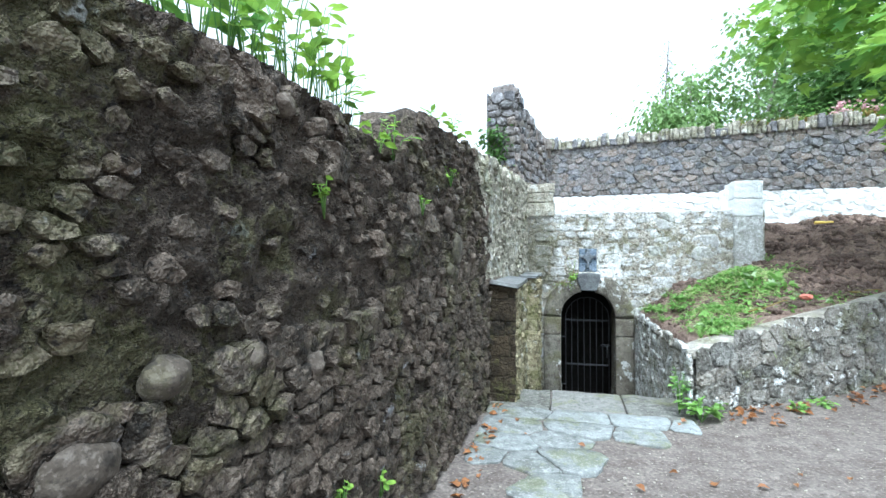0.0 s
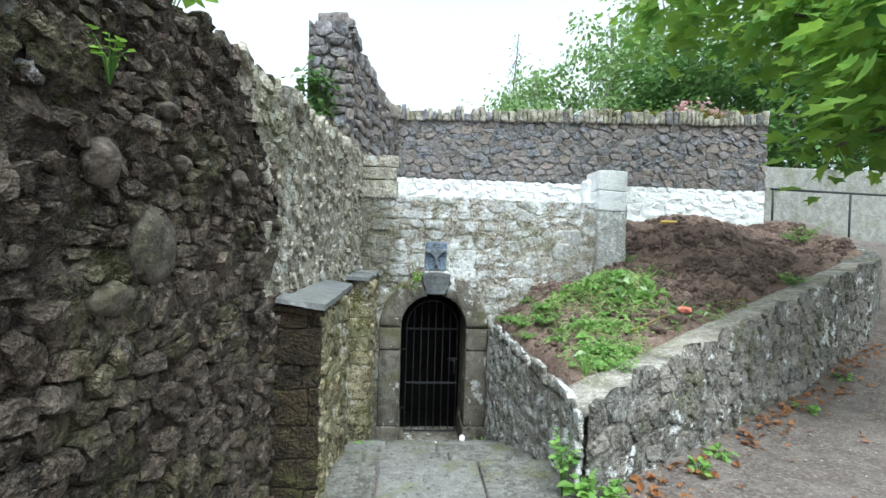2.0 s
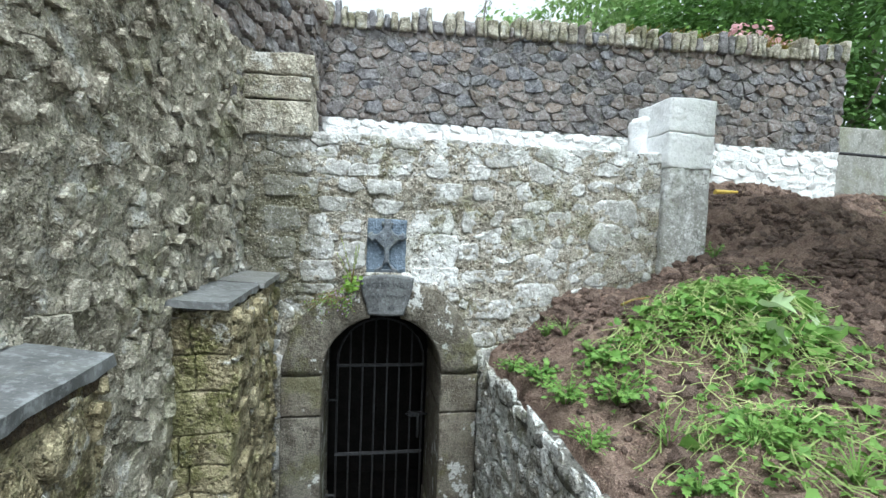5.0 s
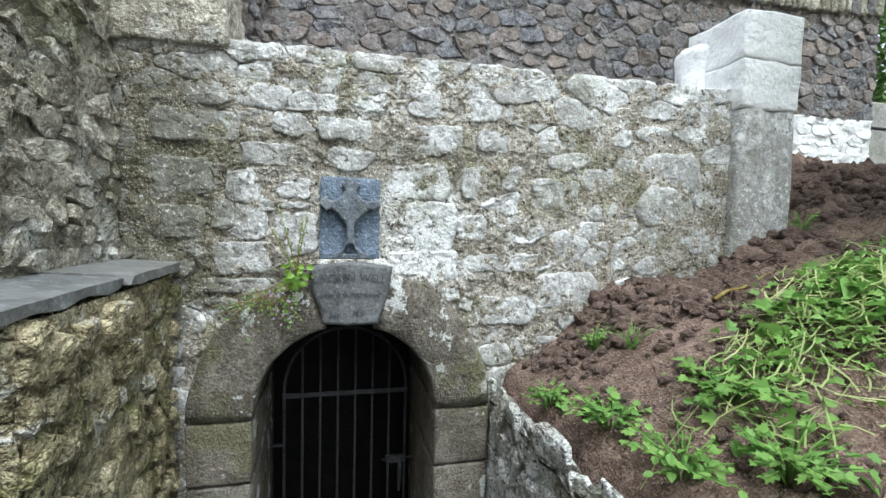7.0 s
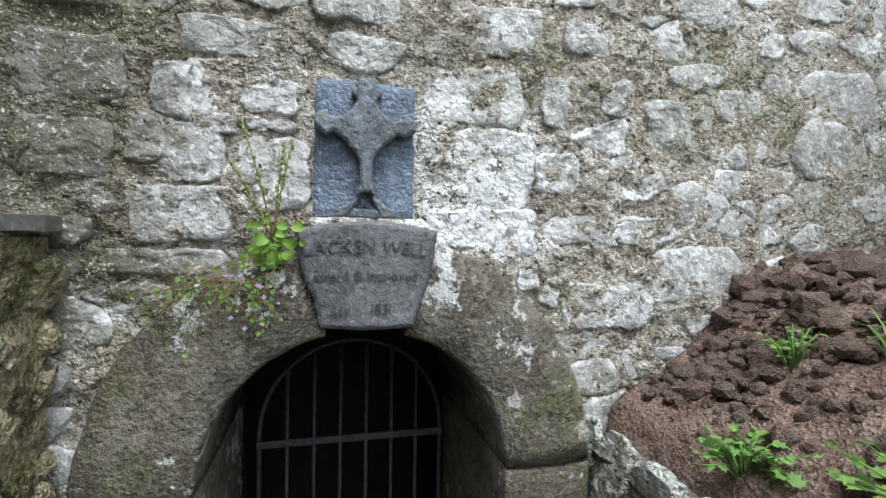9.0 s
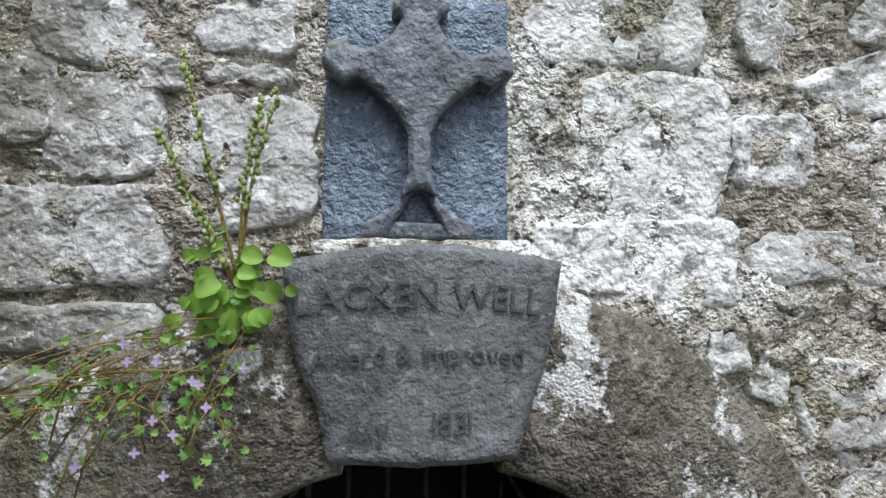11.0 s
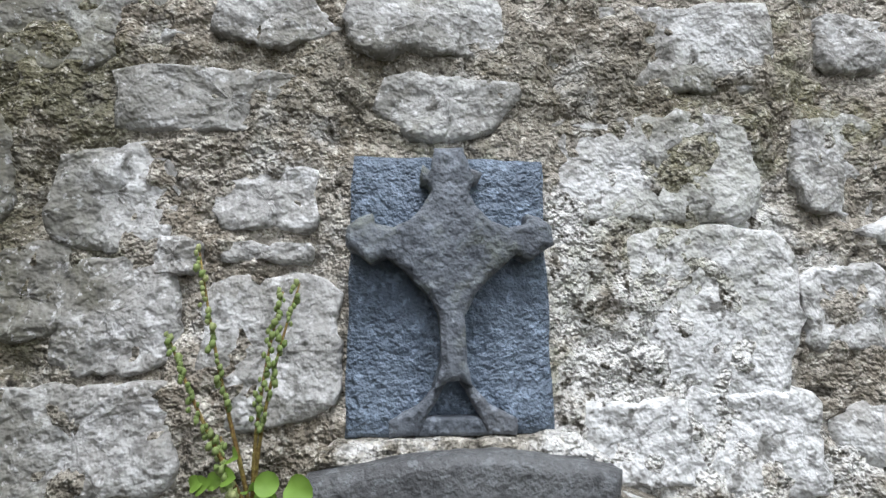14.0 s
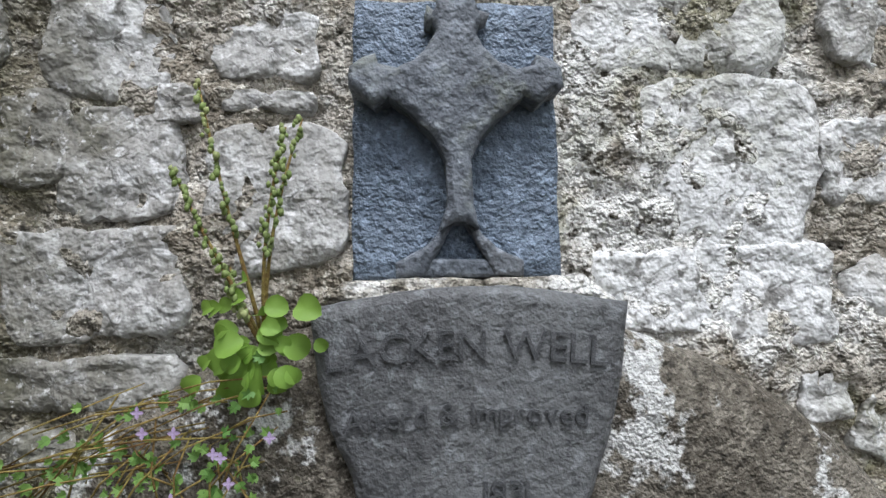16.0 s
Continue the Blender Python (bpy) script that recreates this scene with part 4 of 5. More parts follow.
# rendered wall and rail up the ramp
wall_ramp = thing("wall_ramp", "stained grey cement-rendered retaining wall along the ramp", "wall", "structure")
smooth_on(part("wall_body", rough_block((6.6, 11.75, 1.0), (16, 12.1, 3.45), 6, 0.03, 0.03, 1.2), M_RENDER, wall_ramp))
smooth_on(part("wall_body", rough_block((6.66, 10.7, 1.0), (6.9, 11.9, 3.3), 3, 0.03, 0.03, 1.2), M_RENDER, wall_ramp))
rail = thing("handrail", "thin black painted metal handrail on upright posts", "railing", at=(7.6, 11.2, 2.2))
for k in range(6):
    x, z0 = -0.05 + 1.72 * k, -0.07 - 0.36 * k
    mesh_ob("post", *tube([(x, 0, max(z0 - 0.45, -1.4)), (x, 0, 0.66 - 0.03 * k)], 0.022, 8), M_BLACKRAIL, rail)
mesh_ob("top_rail", *tube([(-0.1, 0, 0.68), (4, 0, 0.62), (9.0, 0, 0.52)], 0.024, 8), M_BLACKRAIL, rail)


# ---- plants: leaf shapes and clouds of leaves ----
OVAL = [(0, 0), (0.28, 0.3), (0.3, 0.6), (0, 1.0), (-0.3, 0.6), (-0.28, 0.3)]
MAPLE = [(0, 0), (0.2, -0.05), (0.5, 0.1), (0.32, 0.3), (0.55, 0.62), (0.22, 0.58), (0, 1.0), (-0.22, 0.58), (-0.55, 0.62), (-0.32, 0.3), (-0.5, 0.1), (-0.2, -0.05)]
ROUND = [(0.5 * math.cos(a), 0.5 + 0.5 * math.sin(a)) for a in [2 * math.pi * k / 12 for k in range(12)]]
CUTLEAF = [(0, 0), (0.35, 0.05), (0.5, 0.35), (0.28, 0.4), (0.42, 0.75), (0.16, 0.68), (0, 1.0), (-0.16, 0.68), (-0.42, 0.75), (-0.28, 0.4), (-0.5, 0.35), (-0.35, 0.05)]


def leaf_into(verts, faces, shape, at, along, up, size, cup=0.15):
    """One leaf blade, slightly cupped, from its stalk end."""
    along = Vector(along).normalized()
    side = along.cross(Vector(up))
    side = side.normalized() if side.length > 1e-4 else along.orthogonal().normalized()
    up = side.cross(along)
    base, at = len(verts), Vector(at)
    for a, b in shape:
        verts.append(at + side * (a * size) + along * (b * size) + up * (size * cup * (abs(a) * 1.2 - (b - 0.4) ** 2)))
    verts.append(at + along * (0.45 * size) - up * (0.02 * size))
    n = len(shape)
    for k in range(n):
        faces.append((base + k, base + (k + 1) % n, base + n))


def leaf_mass(r, spots, per, size, shape, droop=0.5):
    """Leaves in clumps about the given (place, radius) spots."""
    verts, faces = [], []
    for c, rad in spots:
        for _ in range(per):
            d = Vector((r.gauss(0, 1), r.gauss(0, 1), r.gauss(0, 0.8)))
            p = Vector(c) + d * (rad * 0.5)
            along = Vector((d.x, d.y, -droop + r.gauss(0, 0.4)))
            leaf_into(verts, faces, shape, p, along if along.length > 0.01 else (1, 0, 0), (r.gauss(0, 0.4), r.gauss(0, 0.4), 1), size * r.uniform(0.6, 1.25))
    return verts, faces


def limb(a, b, r0, r1, r, bend=0.12, n=7):
    a, b = Vector(a), Vector(b)
    k = (b - a).length * bend
    pts = [a.lerp(b, i / n) + (Vector((r.gauss(0, k), r.gauss(0, k), r.gauss(0, k))) * (0.5 if 0 < i < n else 0)) for i in range(n + 1)]
    return tube(pts, [r0 + (r1 - r0) * i / n for i in range(n + 1)], 7)


def tree(base, top, spots, per, size, shape, leaf, label, trunk_r, bark=None, droop=0.5, seed=1):
    r = random.Random(seed)
    ob = thing("tree", label, "tree", at=base)
    base = Vector(base)
    v, f = limb((0, 0, -0.3), Vector(top) - base, trunk_r, trunk_r * 0.3, r, 0.03)
    mesh_ob("trunk", v, f, bark or M_BARK, ob)
    for c, rad in r.sample(spots, min(10, len(spots))):
        start = (Vector(top) - base) * r.uniform(0.3, 0.95)
        mesh_ob("limb", *limb(start, Vector(c) - base, trunk_r * 0.35, trunk_r * 0.06, r), bark or M_BARK, ob)
    v, f = leaf_mass(r, [(Vector(c) - base, rad) for c, rad in spots], per, size, shape, droop)
    mesh_ob("crown", v, f, leaf, ob, False)
    return ob


def crown_spots(r, middle, radii, n, rad):
    out = []
    while len(out) < n:
        d = Vector((r.uniform(-1, 1), r.uniform(-1, 1), r.uniform(-1, 1)))
        if d.length < 1 and r.random() < 0.35 + 0.65 * d.length:
            out.append((Vector(middle) + Vector((d.x * radii[0], d.y * radii[1], d.z * radii[2])), rad * r.uniform(0.6, 1.3)))
    return out


r = random.Random(21)
# maple that hangs over the bed, with an added crown side out of view
spots = [(Vector((r.uniform(2.9, 5.2), r.uniform(6.6, 8.2), 4.15 + abs(r.gauss(0, 0.8)))), 0.5) for _ in range(34)]
for _ in range(40):
    y = r.uniform(4.7, 6.1)
    spots.append((Vector((0.35 + 0.76 * (y - 1.43) + r.uniform(0, 1.6), y, 2.5 + abs(r.gauss(0, 0.8)))), 0.42))
for _ in range(34):
    y = r.uniform(6.0, 7.3)
    spots.append((Vector((r.uniform(3.5, 5.6), y, 3.5 + abs(r.gauss(0, 0.8)))), 0.45))
# unseen clumps, added to keep sky light off the long garden wall
spots += crown_spots(r, (9.0, 4.5, 6.5), (3.5, 4.0, 2.4), 36, 1.0)
tree((10.0, 5.6, 0.3), (9.0, 6.0, 7.0), spots, 24, 0.2, MAPLE, M_MAPLE, "broad-leaved maple hanging fresh green leaves over the bed, unseen crown side added for shade", 0.28, seed=3)
# birches behind the wall
for k, (x, y, z, rx, rz) in enumerate([(5.2, 22, 5.6, 1.9, 3.4), (7.8, 20.5, 6.6, 2.4, 4.4), (10.6, 22, 8.0, 2.8, 5.4)]):
    tree((x, y, 2.8), (x, y, z + rz * 1.0), crown_spots(r, (x, y, z), (rx, rx, rz), 100, 0.8), 62, 0.22, OVAL, M_BIRCH, "slender birch with light green feathery crown behind the wall", 0.1, M_PALE, 1.2, seed=30 + k)
spots = [(Vector((4.6 + r.gauss(0, 0.25), 23.5, 7.2 + i * 0.28)), 0.28) for i in range(15)]
tree((4.6, 23.5, 2.8), (4.8, 23.5, 11.3), spots, 9, 0.10, OVAL, M_BIRCH, "thin wispy birch standing above the others", 0.06, seed=40)
spots = [(Vector((1.9 + r.gauss(0, 0.5), 24, 5.0 + i * 0.3)), 0.35) for i in range(9)]
tree((2.2, 24, 2.8), (1.7, 24, 8), spots, 6, 0.09, OVAL, M_BIRCH, "bare sparse sapling against the sky", 0.03, seed=41)
# darker trees and hedge
for k, (x, y, z, rx, rz) in enumerate([(8.6, 15.5, 5.2, 1.8, 2.6), (10.8, 16, 7.5, 2.6, 5.0), (14.0, 16, 9, 3.6, 7.0), (17, 19, 10, 4, 8)]):
    tree((x, y, 2.8), (x, y, z + rz * 0.7), crown_spots(r, (x, y, z), (rx, rx, rz), 120, 0.9), 60, 0.21, OVAL, M_HEDGE, "dense dark green tree on the slope behind", 0.2, seed=50 + k)
hedge = thing("hedge", "overgrown dark green hedge above the rendered wall", "hedge", at=(10, 12.6, 2.5))
spots = [(Vector((r.uniform(-3.0, 4.5), r.uniform(-0.75, 1.6), r.uniform(0.95, 4.2))), 0.45) for _ in range(150)]
mesh_ob("foliage", *leaf_mass(r, spots, 60, 0.15, OVAL, 0.7), M_HEDGE, hedge, False)
for k in range(7):
    mesh_ob("stem", *limb((-2.6 + k, 0.3, -0.4), (-2.5 + k, 0.2, 2.6), 0.05, 0.02, r), M_BARK, hedge)
bush = thing("flowering_bush", "low green bush with pink flower heads on the wall top", "bush", at=(5.6, 10.95, 2.4))
mesh_ob("foliage", *leaf_mass(r, [(Vector((r.uniform(-0.8, 0.9), r.uniform(-0.1, 0.3), r.uniform(0.9, 2.0))), 0.3) for _ in range(34)], 26, 0.09, OVAL), M_WEED, bush, False)
mesh_ob("stem", *limb((0, 0, -0.1), (0, 0, 1.6), 0.03, 0.01, r), M_BARK, bush)
for k in range(9):
    mesh_ob("flower_head", *leaf_mass(r, [(Vector((r.uniform(-0.6, 0.6), -0.3, 1.75 + r.uniform(-0.05, 0.35))), 0.1)], 16, 0.065, ROUND), M_PINK, bush, False)["kind"] = "stuff"


def tuft(name, at, n, length, leaf, label, width=0.01, lean=0.5, seed=0, category="plant"):
    """Grass or fern blades from one root."""
    q = random.Random(seed)
    verts, faces = [], []
    for _ in range(n):
        a = q.uniform(0, 2 * math.pi)
        out = Vector((math.cos(a), math.sin(a), 0))
        side = Vector((-out.y, out.x, 0))
        ln, le = length * q.uniform(0.5, 1.2), lean * q.uniform(0.3, 1.3)
        base = len(verts)
        for i in range(4):
            t = i / 3
            p = out * (ln * le * t * t + 0.01) + Vector((0, 0, ln * t * (1 - 0.35 * le * t)))
            w = width * (1 - t) + 0.001
            verts += [p - side * w, p + side * w]
        for i in range(3):
            b = base + 2 * i
            faces.append((b, b + 1, b + 3, b + 2))
    ob = mesh_ob(name, verts, faces, leaf, None, False, at)
    return tagged(ob, label, category)


def weed(at, n, size, reach, height, shape, label, seed, leaf=None, name="weed", group=""):
    """A leafy weed: stems, and leaves along them."""
    q = random.Random(seed)
    ob = thing(name, label, "plant", group=group, at=at)
    lv, lf, sv, sf = [], [], [], []
    for _ in range(n):
        a = q.uniform(0, 2 * math.pi)
        end = Vector((math.cos(a) * reach * q.uniform(0.2, 1), math.sin(a) * reach * q.uniform(0.2, 1), height * q.uniform(0.35, 1)))
        v, f = tube([(0, 0, -0.02), end * 0.5 + Vector((0, 0, height * 0.15)), end], [0.003, 0.0025, 0.0015], 4)
        sf += [tuple(i + len(sv) for i in g) for g in f]
        sv += v
        for k in range(3):
            p = end * (1 - 0.22 * k) + Vector((0, 0, height * 0.06 * k))
            leaf_into(lv, lf, shape, p, (math.cos(a + q.gauss(0, 0.9)), math.sin(a + q.gauss(0, 0.9)), q.uniform(-0.5, 0.5)), (q.gauss(0, 0.3), q.gauss(0, 0.3), 1), size * q.uniform(0.6, 1.3))
    mesh_ob("stem_growth", sv, sf, M_WEED, ob)["kind"] = "stuff"
    mesh_ob("foliage", lv, lf, leaf or M_WEED, ob, False)["kind"] = "stuff"
    return ob


def on_soil(x, y):
    z = soil_height(x, y)
    if y < 8.2:
        z = min(z, 0.60 - 0.02 * (y - 4.74) + max(0, x - 1.17) * 0.85)
    p = Vector((x, y, 0)) - B0
    return min(z, bed_top(p.dot(bed_dir)) + (-p.dot(bed_out) - 0.28) * 0.6)


# weeds on the bed
for k, (x, y, n, s, reach, h) in enumerate([(1.42, 5.35, 18, .06, .14, .12), (1.62, 5.25, 18, .06, .14, .14), (1.55, 5.55, 24, .07, .18, .14), (1.84, 5.56, 18, .06, .16, .12), (1.4, 6.1, 16, .06, .14, .1),
                                            (1.7, 6.2, 24, .07, .2, .13), (1.95, 6.25, 18, .06, .16, .12), (1.24, 7.65, 20, .06, .14, .1), (1.3, 7.3, 24, .07, .18, .12), (1.3, 6.95, 26, .07, .2, .14),
                                            (1.5, 6.8, 24, .07, .2, .14), (1.55, 7.05, 20, .08, .2, .12), (1.26, 6.6, 18, .06, .15, .1), (4.45, 7.04, 14, .09, .2, .16), (3.0, 5.97, 12, .06, .2, .07),
                                            (3.3, 6.15, 10, .06, .16, .07), (6.2, 9.0, 20, .09, .35, .2), (6.7, 9.4, 16, .09, .3, .2), (1.5, 7.75, 10, .05, .08, .13), (3.0, 8.05, 8, .05, .09, .15)]):
    weed((x, y, on_soil(x, y) - 0.01), int(n * 1.8), s * 0.46, reach, h, CUTLEAF if k % 3 else OVAL, "low bright green weed growing in the soil", 100 + k, group="weeds on the bed")
for k, (x, y, n, ln) in enumerate([(1.33, 5.2, 26, .2), (1.7, 5.45, 40, .16), (1.85, 5.95, 40, .14), (1.5, 6.4, 40, .16), (1.55, 7.55, 30, .16)]):
    tuft("grass_tuft", (x, y, on_soil(x, y) - 0.02), n, ln, M_WEED, "tuft of fresh green grass on the bed", 0.004, 0.7, 200 + k, "grass")
weed((1.2, 4.66, 0.0), 22, 0.085, 0.16, 0.17, OVAL, "leafy weed at the foot of the bed corner", 301)
weed((1.05, 4.80, 0.0), 14, 0.05, 0.1, 0.42, OVAL, "tall weed with yellow flowers against the bed wall", 302)
for k, (x, y, z) in enumerate([(1.1, 7.9, -1.1), (1.0, 7.65, -0.93), (-0.4, 7.6, -0.93), (-0.35, 6.7, -0.56), (0.9, 7.95, -1.12)]):
    weed((x, y, z), 9, 0.04, 0.1, 0.08, OVAL, "small weed in the joints of the steps", 310 + k, group="weeds in the steps")
for k, (x, y, t) in enumerate([(2.3, 5.4, 0), (3.6, 6.1, 0), (2.0, 5.15, 0), (4.6, 6.7, 0)]):
    weed((x + 0.1, y - 0.12, path_height(x, y)), 8, 0.06, 0.12, 0.07, OVAL, "weed at the foot of the bed wall among dead leaves", 330 + k, group="weeds by the path")
# plants along the broken wall top and on the stub
for k in range(13):
    y = 0.75 + k * 0.115
    weed((wall_x(y) - 0.16, y, left_top(y) - 0.03), 8, 0.075, 0.16, r.uniform(0.25, 0.85), OVAL, "tall weed growing out of the wall top", 350 + k, M_MAPLE, group="weeds on the wall top")
for k, y in enumerate([2.3, 2.55, 3.3, 3.8]):
    weed((wall_x(y) - 0.08, y, left_top(y) - 0.03), 6, 0.07, 0.1, 0.28, OVAL, "thin weed on the wall top", 370 + k, M_MAPLE, group="weeds on the wall top")
for k, (y, z) in enumerate([(1.6, 1.65), (2.7, 1.75), (3.3, 2.0), (1.2, 0.55), (1.75, 0.45), (2.1, 0.35), (1.5, 0.3)]):
    weed((wall_x(y) + 0.04, y, z), 7, 0.028, 0.05, 0.13, ROUND, "small pennywort rooted in the wall face", 380 + k, M_PENNY, "pennywort", "pennywort on the wall")
ivy = thing("ivy", "dark glossy ivy climbing the end of the ruined wall", "ivy", at=(-1.0, 7.38, 2.5))
mesh_ob("foliage", *leaf_mass(r, [(Vector((r.gauss(-0.05, 0.1), r.uniform(-0.04, 0.0), r.uniform(0.35, 1.0))), 0.16) for _ in range(14)], 16, 0.085, CUTLEAF, 0.9), M_HEDGE, ivy, False)
mesh_ob("stem", *tube([(-0.1, 0.02, 0.0), (0.0, 0.02, 0.4), (-0.08, 0.02, 1.0)], 0.01, 5), M_BARK, ivy)
tuft("dry_fern", (-0.9, 7.2, 2.6), 30, 0.28, M_FERN, "yellowing fern tuft in front of the wall end", 0.014, 0.6, 400, "fern")
for k in range(26):
    x = 3.4 + k * 0.125 + r.uniform(-0.04, 0.04)
    ob = tuft("dry_fern", (x, 10.42, back_top(x + 0.35) + 0.1), 22, r.uniform(0.14, 0.24), M_FERN, "brown and yellow fern on the coping stones", 0.014, 0.9, 410 + k, "fern")
    ob["group"] = "ferns on the coping"


# ---- loose soil, cut weeds, litter ----
def pebble_into(verts, faces, at, size, q, flat=0.8):
    base = len(verts)
    t = (1 + 5 ** 0.5) / 2
    off = Vector((q.uniform(0, 50), q.uniform(0, 50), 0))
    turn = Euler((q.uniform(0, 6), q.uniform(0, 6), q.uniform(0, 6))).to_matrix()
    for a, b, c in ((-1, t, 0), (1, t, 0), (-1, -t, 0), (1, -t, 0), (0, -1, t), (0, 1, t), (0, -1, -t), (0, 1, -t), (t, 0, -1), (t, 0, 1), (-t, 0, -1), (-t, 0, 1)):
        d = turn @ Vector((a, b, c)).normalized()
        d = d * (size * (1 + 0.55 * noise.noise(d * 1.6 + off)))
        verts.append(Vector(at) + Vector((d.x, d.y, d.z * flat)))
    for f in ((0, 11, 5), (0, 5, 1), (0, 1, 7), (0, 7, 10), (0, 10, 11), (1, 5, 9), (5, 11, 4), (11, 10, 2), (10, 7, 6), (7, 1, 8), (3, 9, 4), (3, 4, 2), (3, 2, 6), (3, 6, 8), (3, 8, 9), (4, 9, 5), (2, 4, 11), (6, 2, 10), (8, 6, 7), (9, 8, 1)):
        faces.append(tuple(i + base for i in f))


v, f = [], []
while len(v) < 12 * 12000:
    x, y = r.uniform(1.25, 7.0), r.uniform(5.0, 10.3)
    if bed_inside(x, y) and -(Vector((x, y, 0)) - B0).dot(bed_out) > 0.4 and r.random() < 0.15 + 0.85 * min(1, max(0, (x + 0.6 * y - 5.9) / 1.2)):
        size = min(0.055, 0.008 + abs(r.gauss(0, 0.014))) if r.random() > 0.05 else r.uniform(0.035, 0.07)
        pebble_into(v, f, (x, y, on_soil(x, y) + size * 0.3 + 0.02 * noise.noise(Vector((x * 5, y * 5, 0)))), size, r)
for _ in range(900):
    x, y = r.uniform(1.3, 2.6), 8.1 - abs(r.gauss(0, 0.28))
    size = 0.007 + abs(r.gauss(0, 0.013))
    pebble_into(v, f, (x, y, on_soil(x, y) + size * 0.3), size, r)
tagged(mesh_ob("soil_clods", v, f, M_CLOD, None, False), "dark broken clods of freshly dug soil", "soil", kind="stuff")

def heap_spot():
    """A spot on the cut weeds: the main heap, its tail towards the well, and two thinner patches."""
    k = r.random()
    if k < 0.36:
        return r.gauss(2.25, 0.2), r.gauss(6.95, 0.2)
    if k < 0.60:
        t = r.random()
        return 1.5 + 1.6 * t + r.gauss(0, 0.1), 6.95 + 0.62 * t + r.gauss(0, 0.1)
    if k < 0.74:
        return r.gauss(1.8, 0.22), r.gauss(6.25, 0.2)
    if k < 0.90:
        return r.gauss(1.62, 0.17), r.gauss(5.5, 0.2)
    return r.uniform(2.0, 3.8), r.uniform(5.9, 6.7)


def heap_lift(x, y):
    return 0.12 * math.exp(-((x - 2.3) ** 2 + (y - 6.97) ** 2) / 0.14) + 0.05 * math.exp(-((x - 1.65) ** 2 + (y - 6.98) ** 2) / 0.08)


v, f = [], []
for _ in range(1900):
    x, y = heap_spot()
    if not bed_inside(x, y) or x < 1.25:
        continue
    a, ln, w = r.uniform(0, 6.28), r.uniform(0.05, 0.24), r.uniform(0.0012, 0.0032)
    curl, dive = r.gauss(0, 1.3), r.uniform(-0.35, 0.35)
    lift = r.uniform(0.01, 0.06) + heap_lift(x, y) * r.uniform(0.3, 1.15)
    base, p = len(v), Vector((x, y, 0))
    for i in range(5):
        h = on_soil(p.x, p.y) + max(0.004, lift + dive * ln * (i / 4 - 0.5))
        side = Vector((-math.sin(a), math.cos(a), 0)) * w
        v += [Vector((p.x, p.y, h)) - side, Vector((p.x, p.y, h + 0.002)) + side]
        p += Vector((math.cos(a), math.sin(a), 0)) * ln / 4
        a += curl / 4
    for i in range(4):
        b = base + 2 * i
        f.append((b, b + 1, b + 3, b + 2))
tagged(mesh_ob("cut_grass", v, f, M_CUT, None, False), "heap of cut yellowing grass and weed stalks on the soil", "cuttings", kind="stuff")
for k in range(90):
    x, y = (r.gauss(2.35, 0.2), r.gauss(6.9, 0.2)) if k % 4 else heap_spot()
    if not bed_inside(x, y) or x < 1.3:
        continue
    v, f = [], []
    leaf_into(v, f, CUTLEAF if k % 2 else OVAL, (0, 0, 0), (r.gauss(0, 1), r.gauss(0, 1), r.uniform(-0.3, 0.3)), (r.gauss(0, 0.5), r.gauss(0, 0.5), 1), r.uniform(0.07, 0.17), 0.6)
    tagged(mesh_ob("cut_leaf", v, f, M_PALELEAF if k % 5 == 0 else M_WEED, None, True, (x, y, on_soil(x, y) + 0.03 + heap_lift(x, y) * r.uniform(0.5, 1.1))),
           "pale underside of a wilting leaf on the heap" if k % 5 == 0 else "large wilting green leaf on the heap of cuttings", "leaf", "cut leaves")

v, f = [], []
for _ in range(2000):
    x, y = heap_spot()
    if bed_inside(x, y) and x > 1.22:
        leaf_into(v, f, r.choice((OVAL, CUTLEAF, CUTLEAF)), (x, y, on_soil(x, y) + r.uniform(0.01, 0.06) + heap_lift(x, y) * r.uniform(0.3, 1.2)), (r.gauss(0, 1), r.gauss(0, 1), r.uniform(-0.4, 0.5)), (r.gauss(0, 0.6), r.gauss(0, 0.6), 1), r.uniform(0.015, 0.06), 0.4)
tagged(mesh_ob("cut_weeds", v, f, M_WEED, None, False), "matted layer of pulled green weed leaves on the soil", "cuttings", kind="stuff")
v, f = [], []
for _ in range(330):
    s_at = r.uniform(0.2, BED_LEN)
    p = B0 + bed_dir * s_at + bed_out * (0.06 + abs(r.gauss(0, 0.16)))
    if r.random() < 0.25:
        p = Vector((r.uniform(-0.6, 5), r.uniform(2.5, 6), 0))
    if r.random() < 0.1:
        p = Vector((-0.68 + r.random() * 0.15, r.uniform(2.5, 4.7), 0))
    if -0.74 < p.x < 1.16 and p.y > 4.8 or (p - B0).dot(bed_out) < 0.03 and p.y > 4.6:
        continue
    leaf_into(v, f, OVAL if r.random() < 0.6 else MAPLE, (p.x, p.y, path_height(p.x, p.y) + r.uniform(0.012, 0.035)), (r.gauss(0, 1), r.gauss(0, 1), r.uniform(-0.1, 0.2)), (r.gauss(0, 0.4), r.gauss(0, 0.4), 1), r.uniform(0.03, 0.085), 0.4)
tagged(mesh_ob("dead_leaves", v, f, M_DRY, None, False), "scattered orange-brown dead leaves along the bed wall", "leaves", kind="stuff")
v, f = [], []
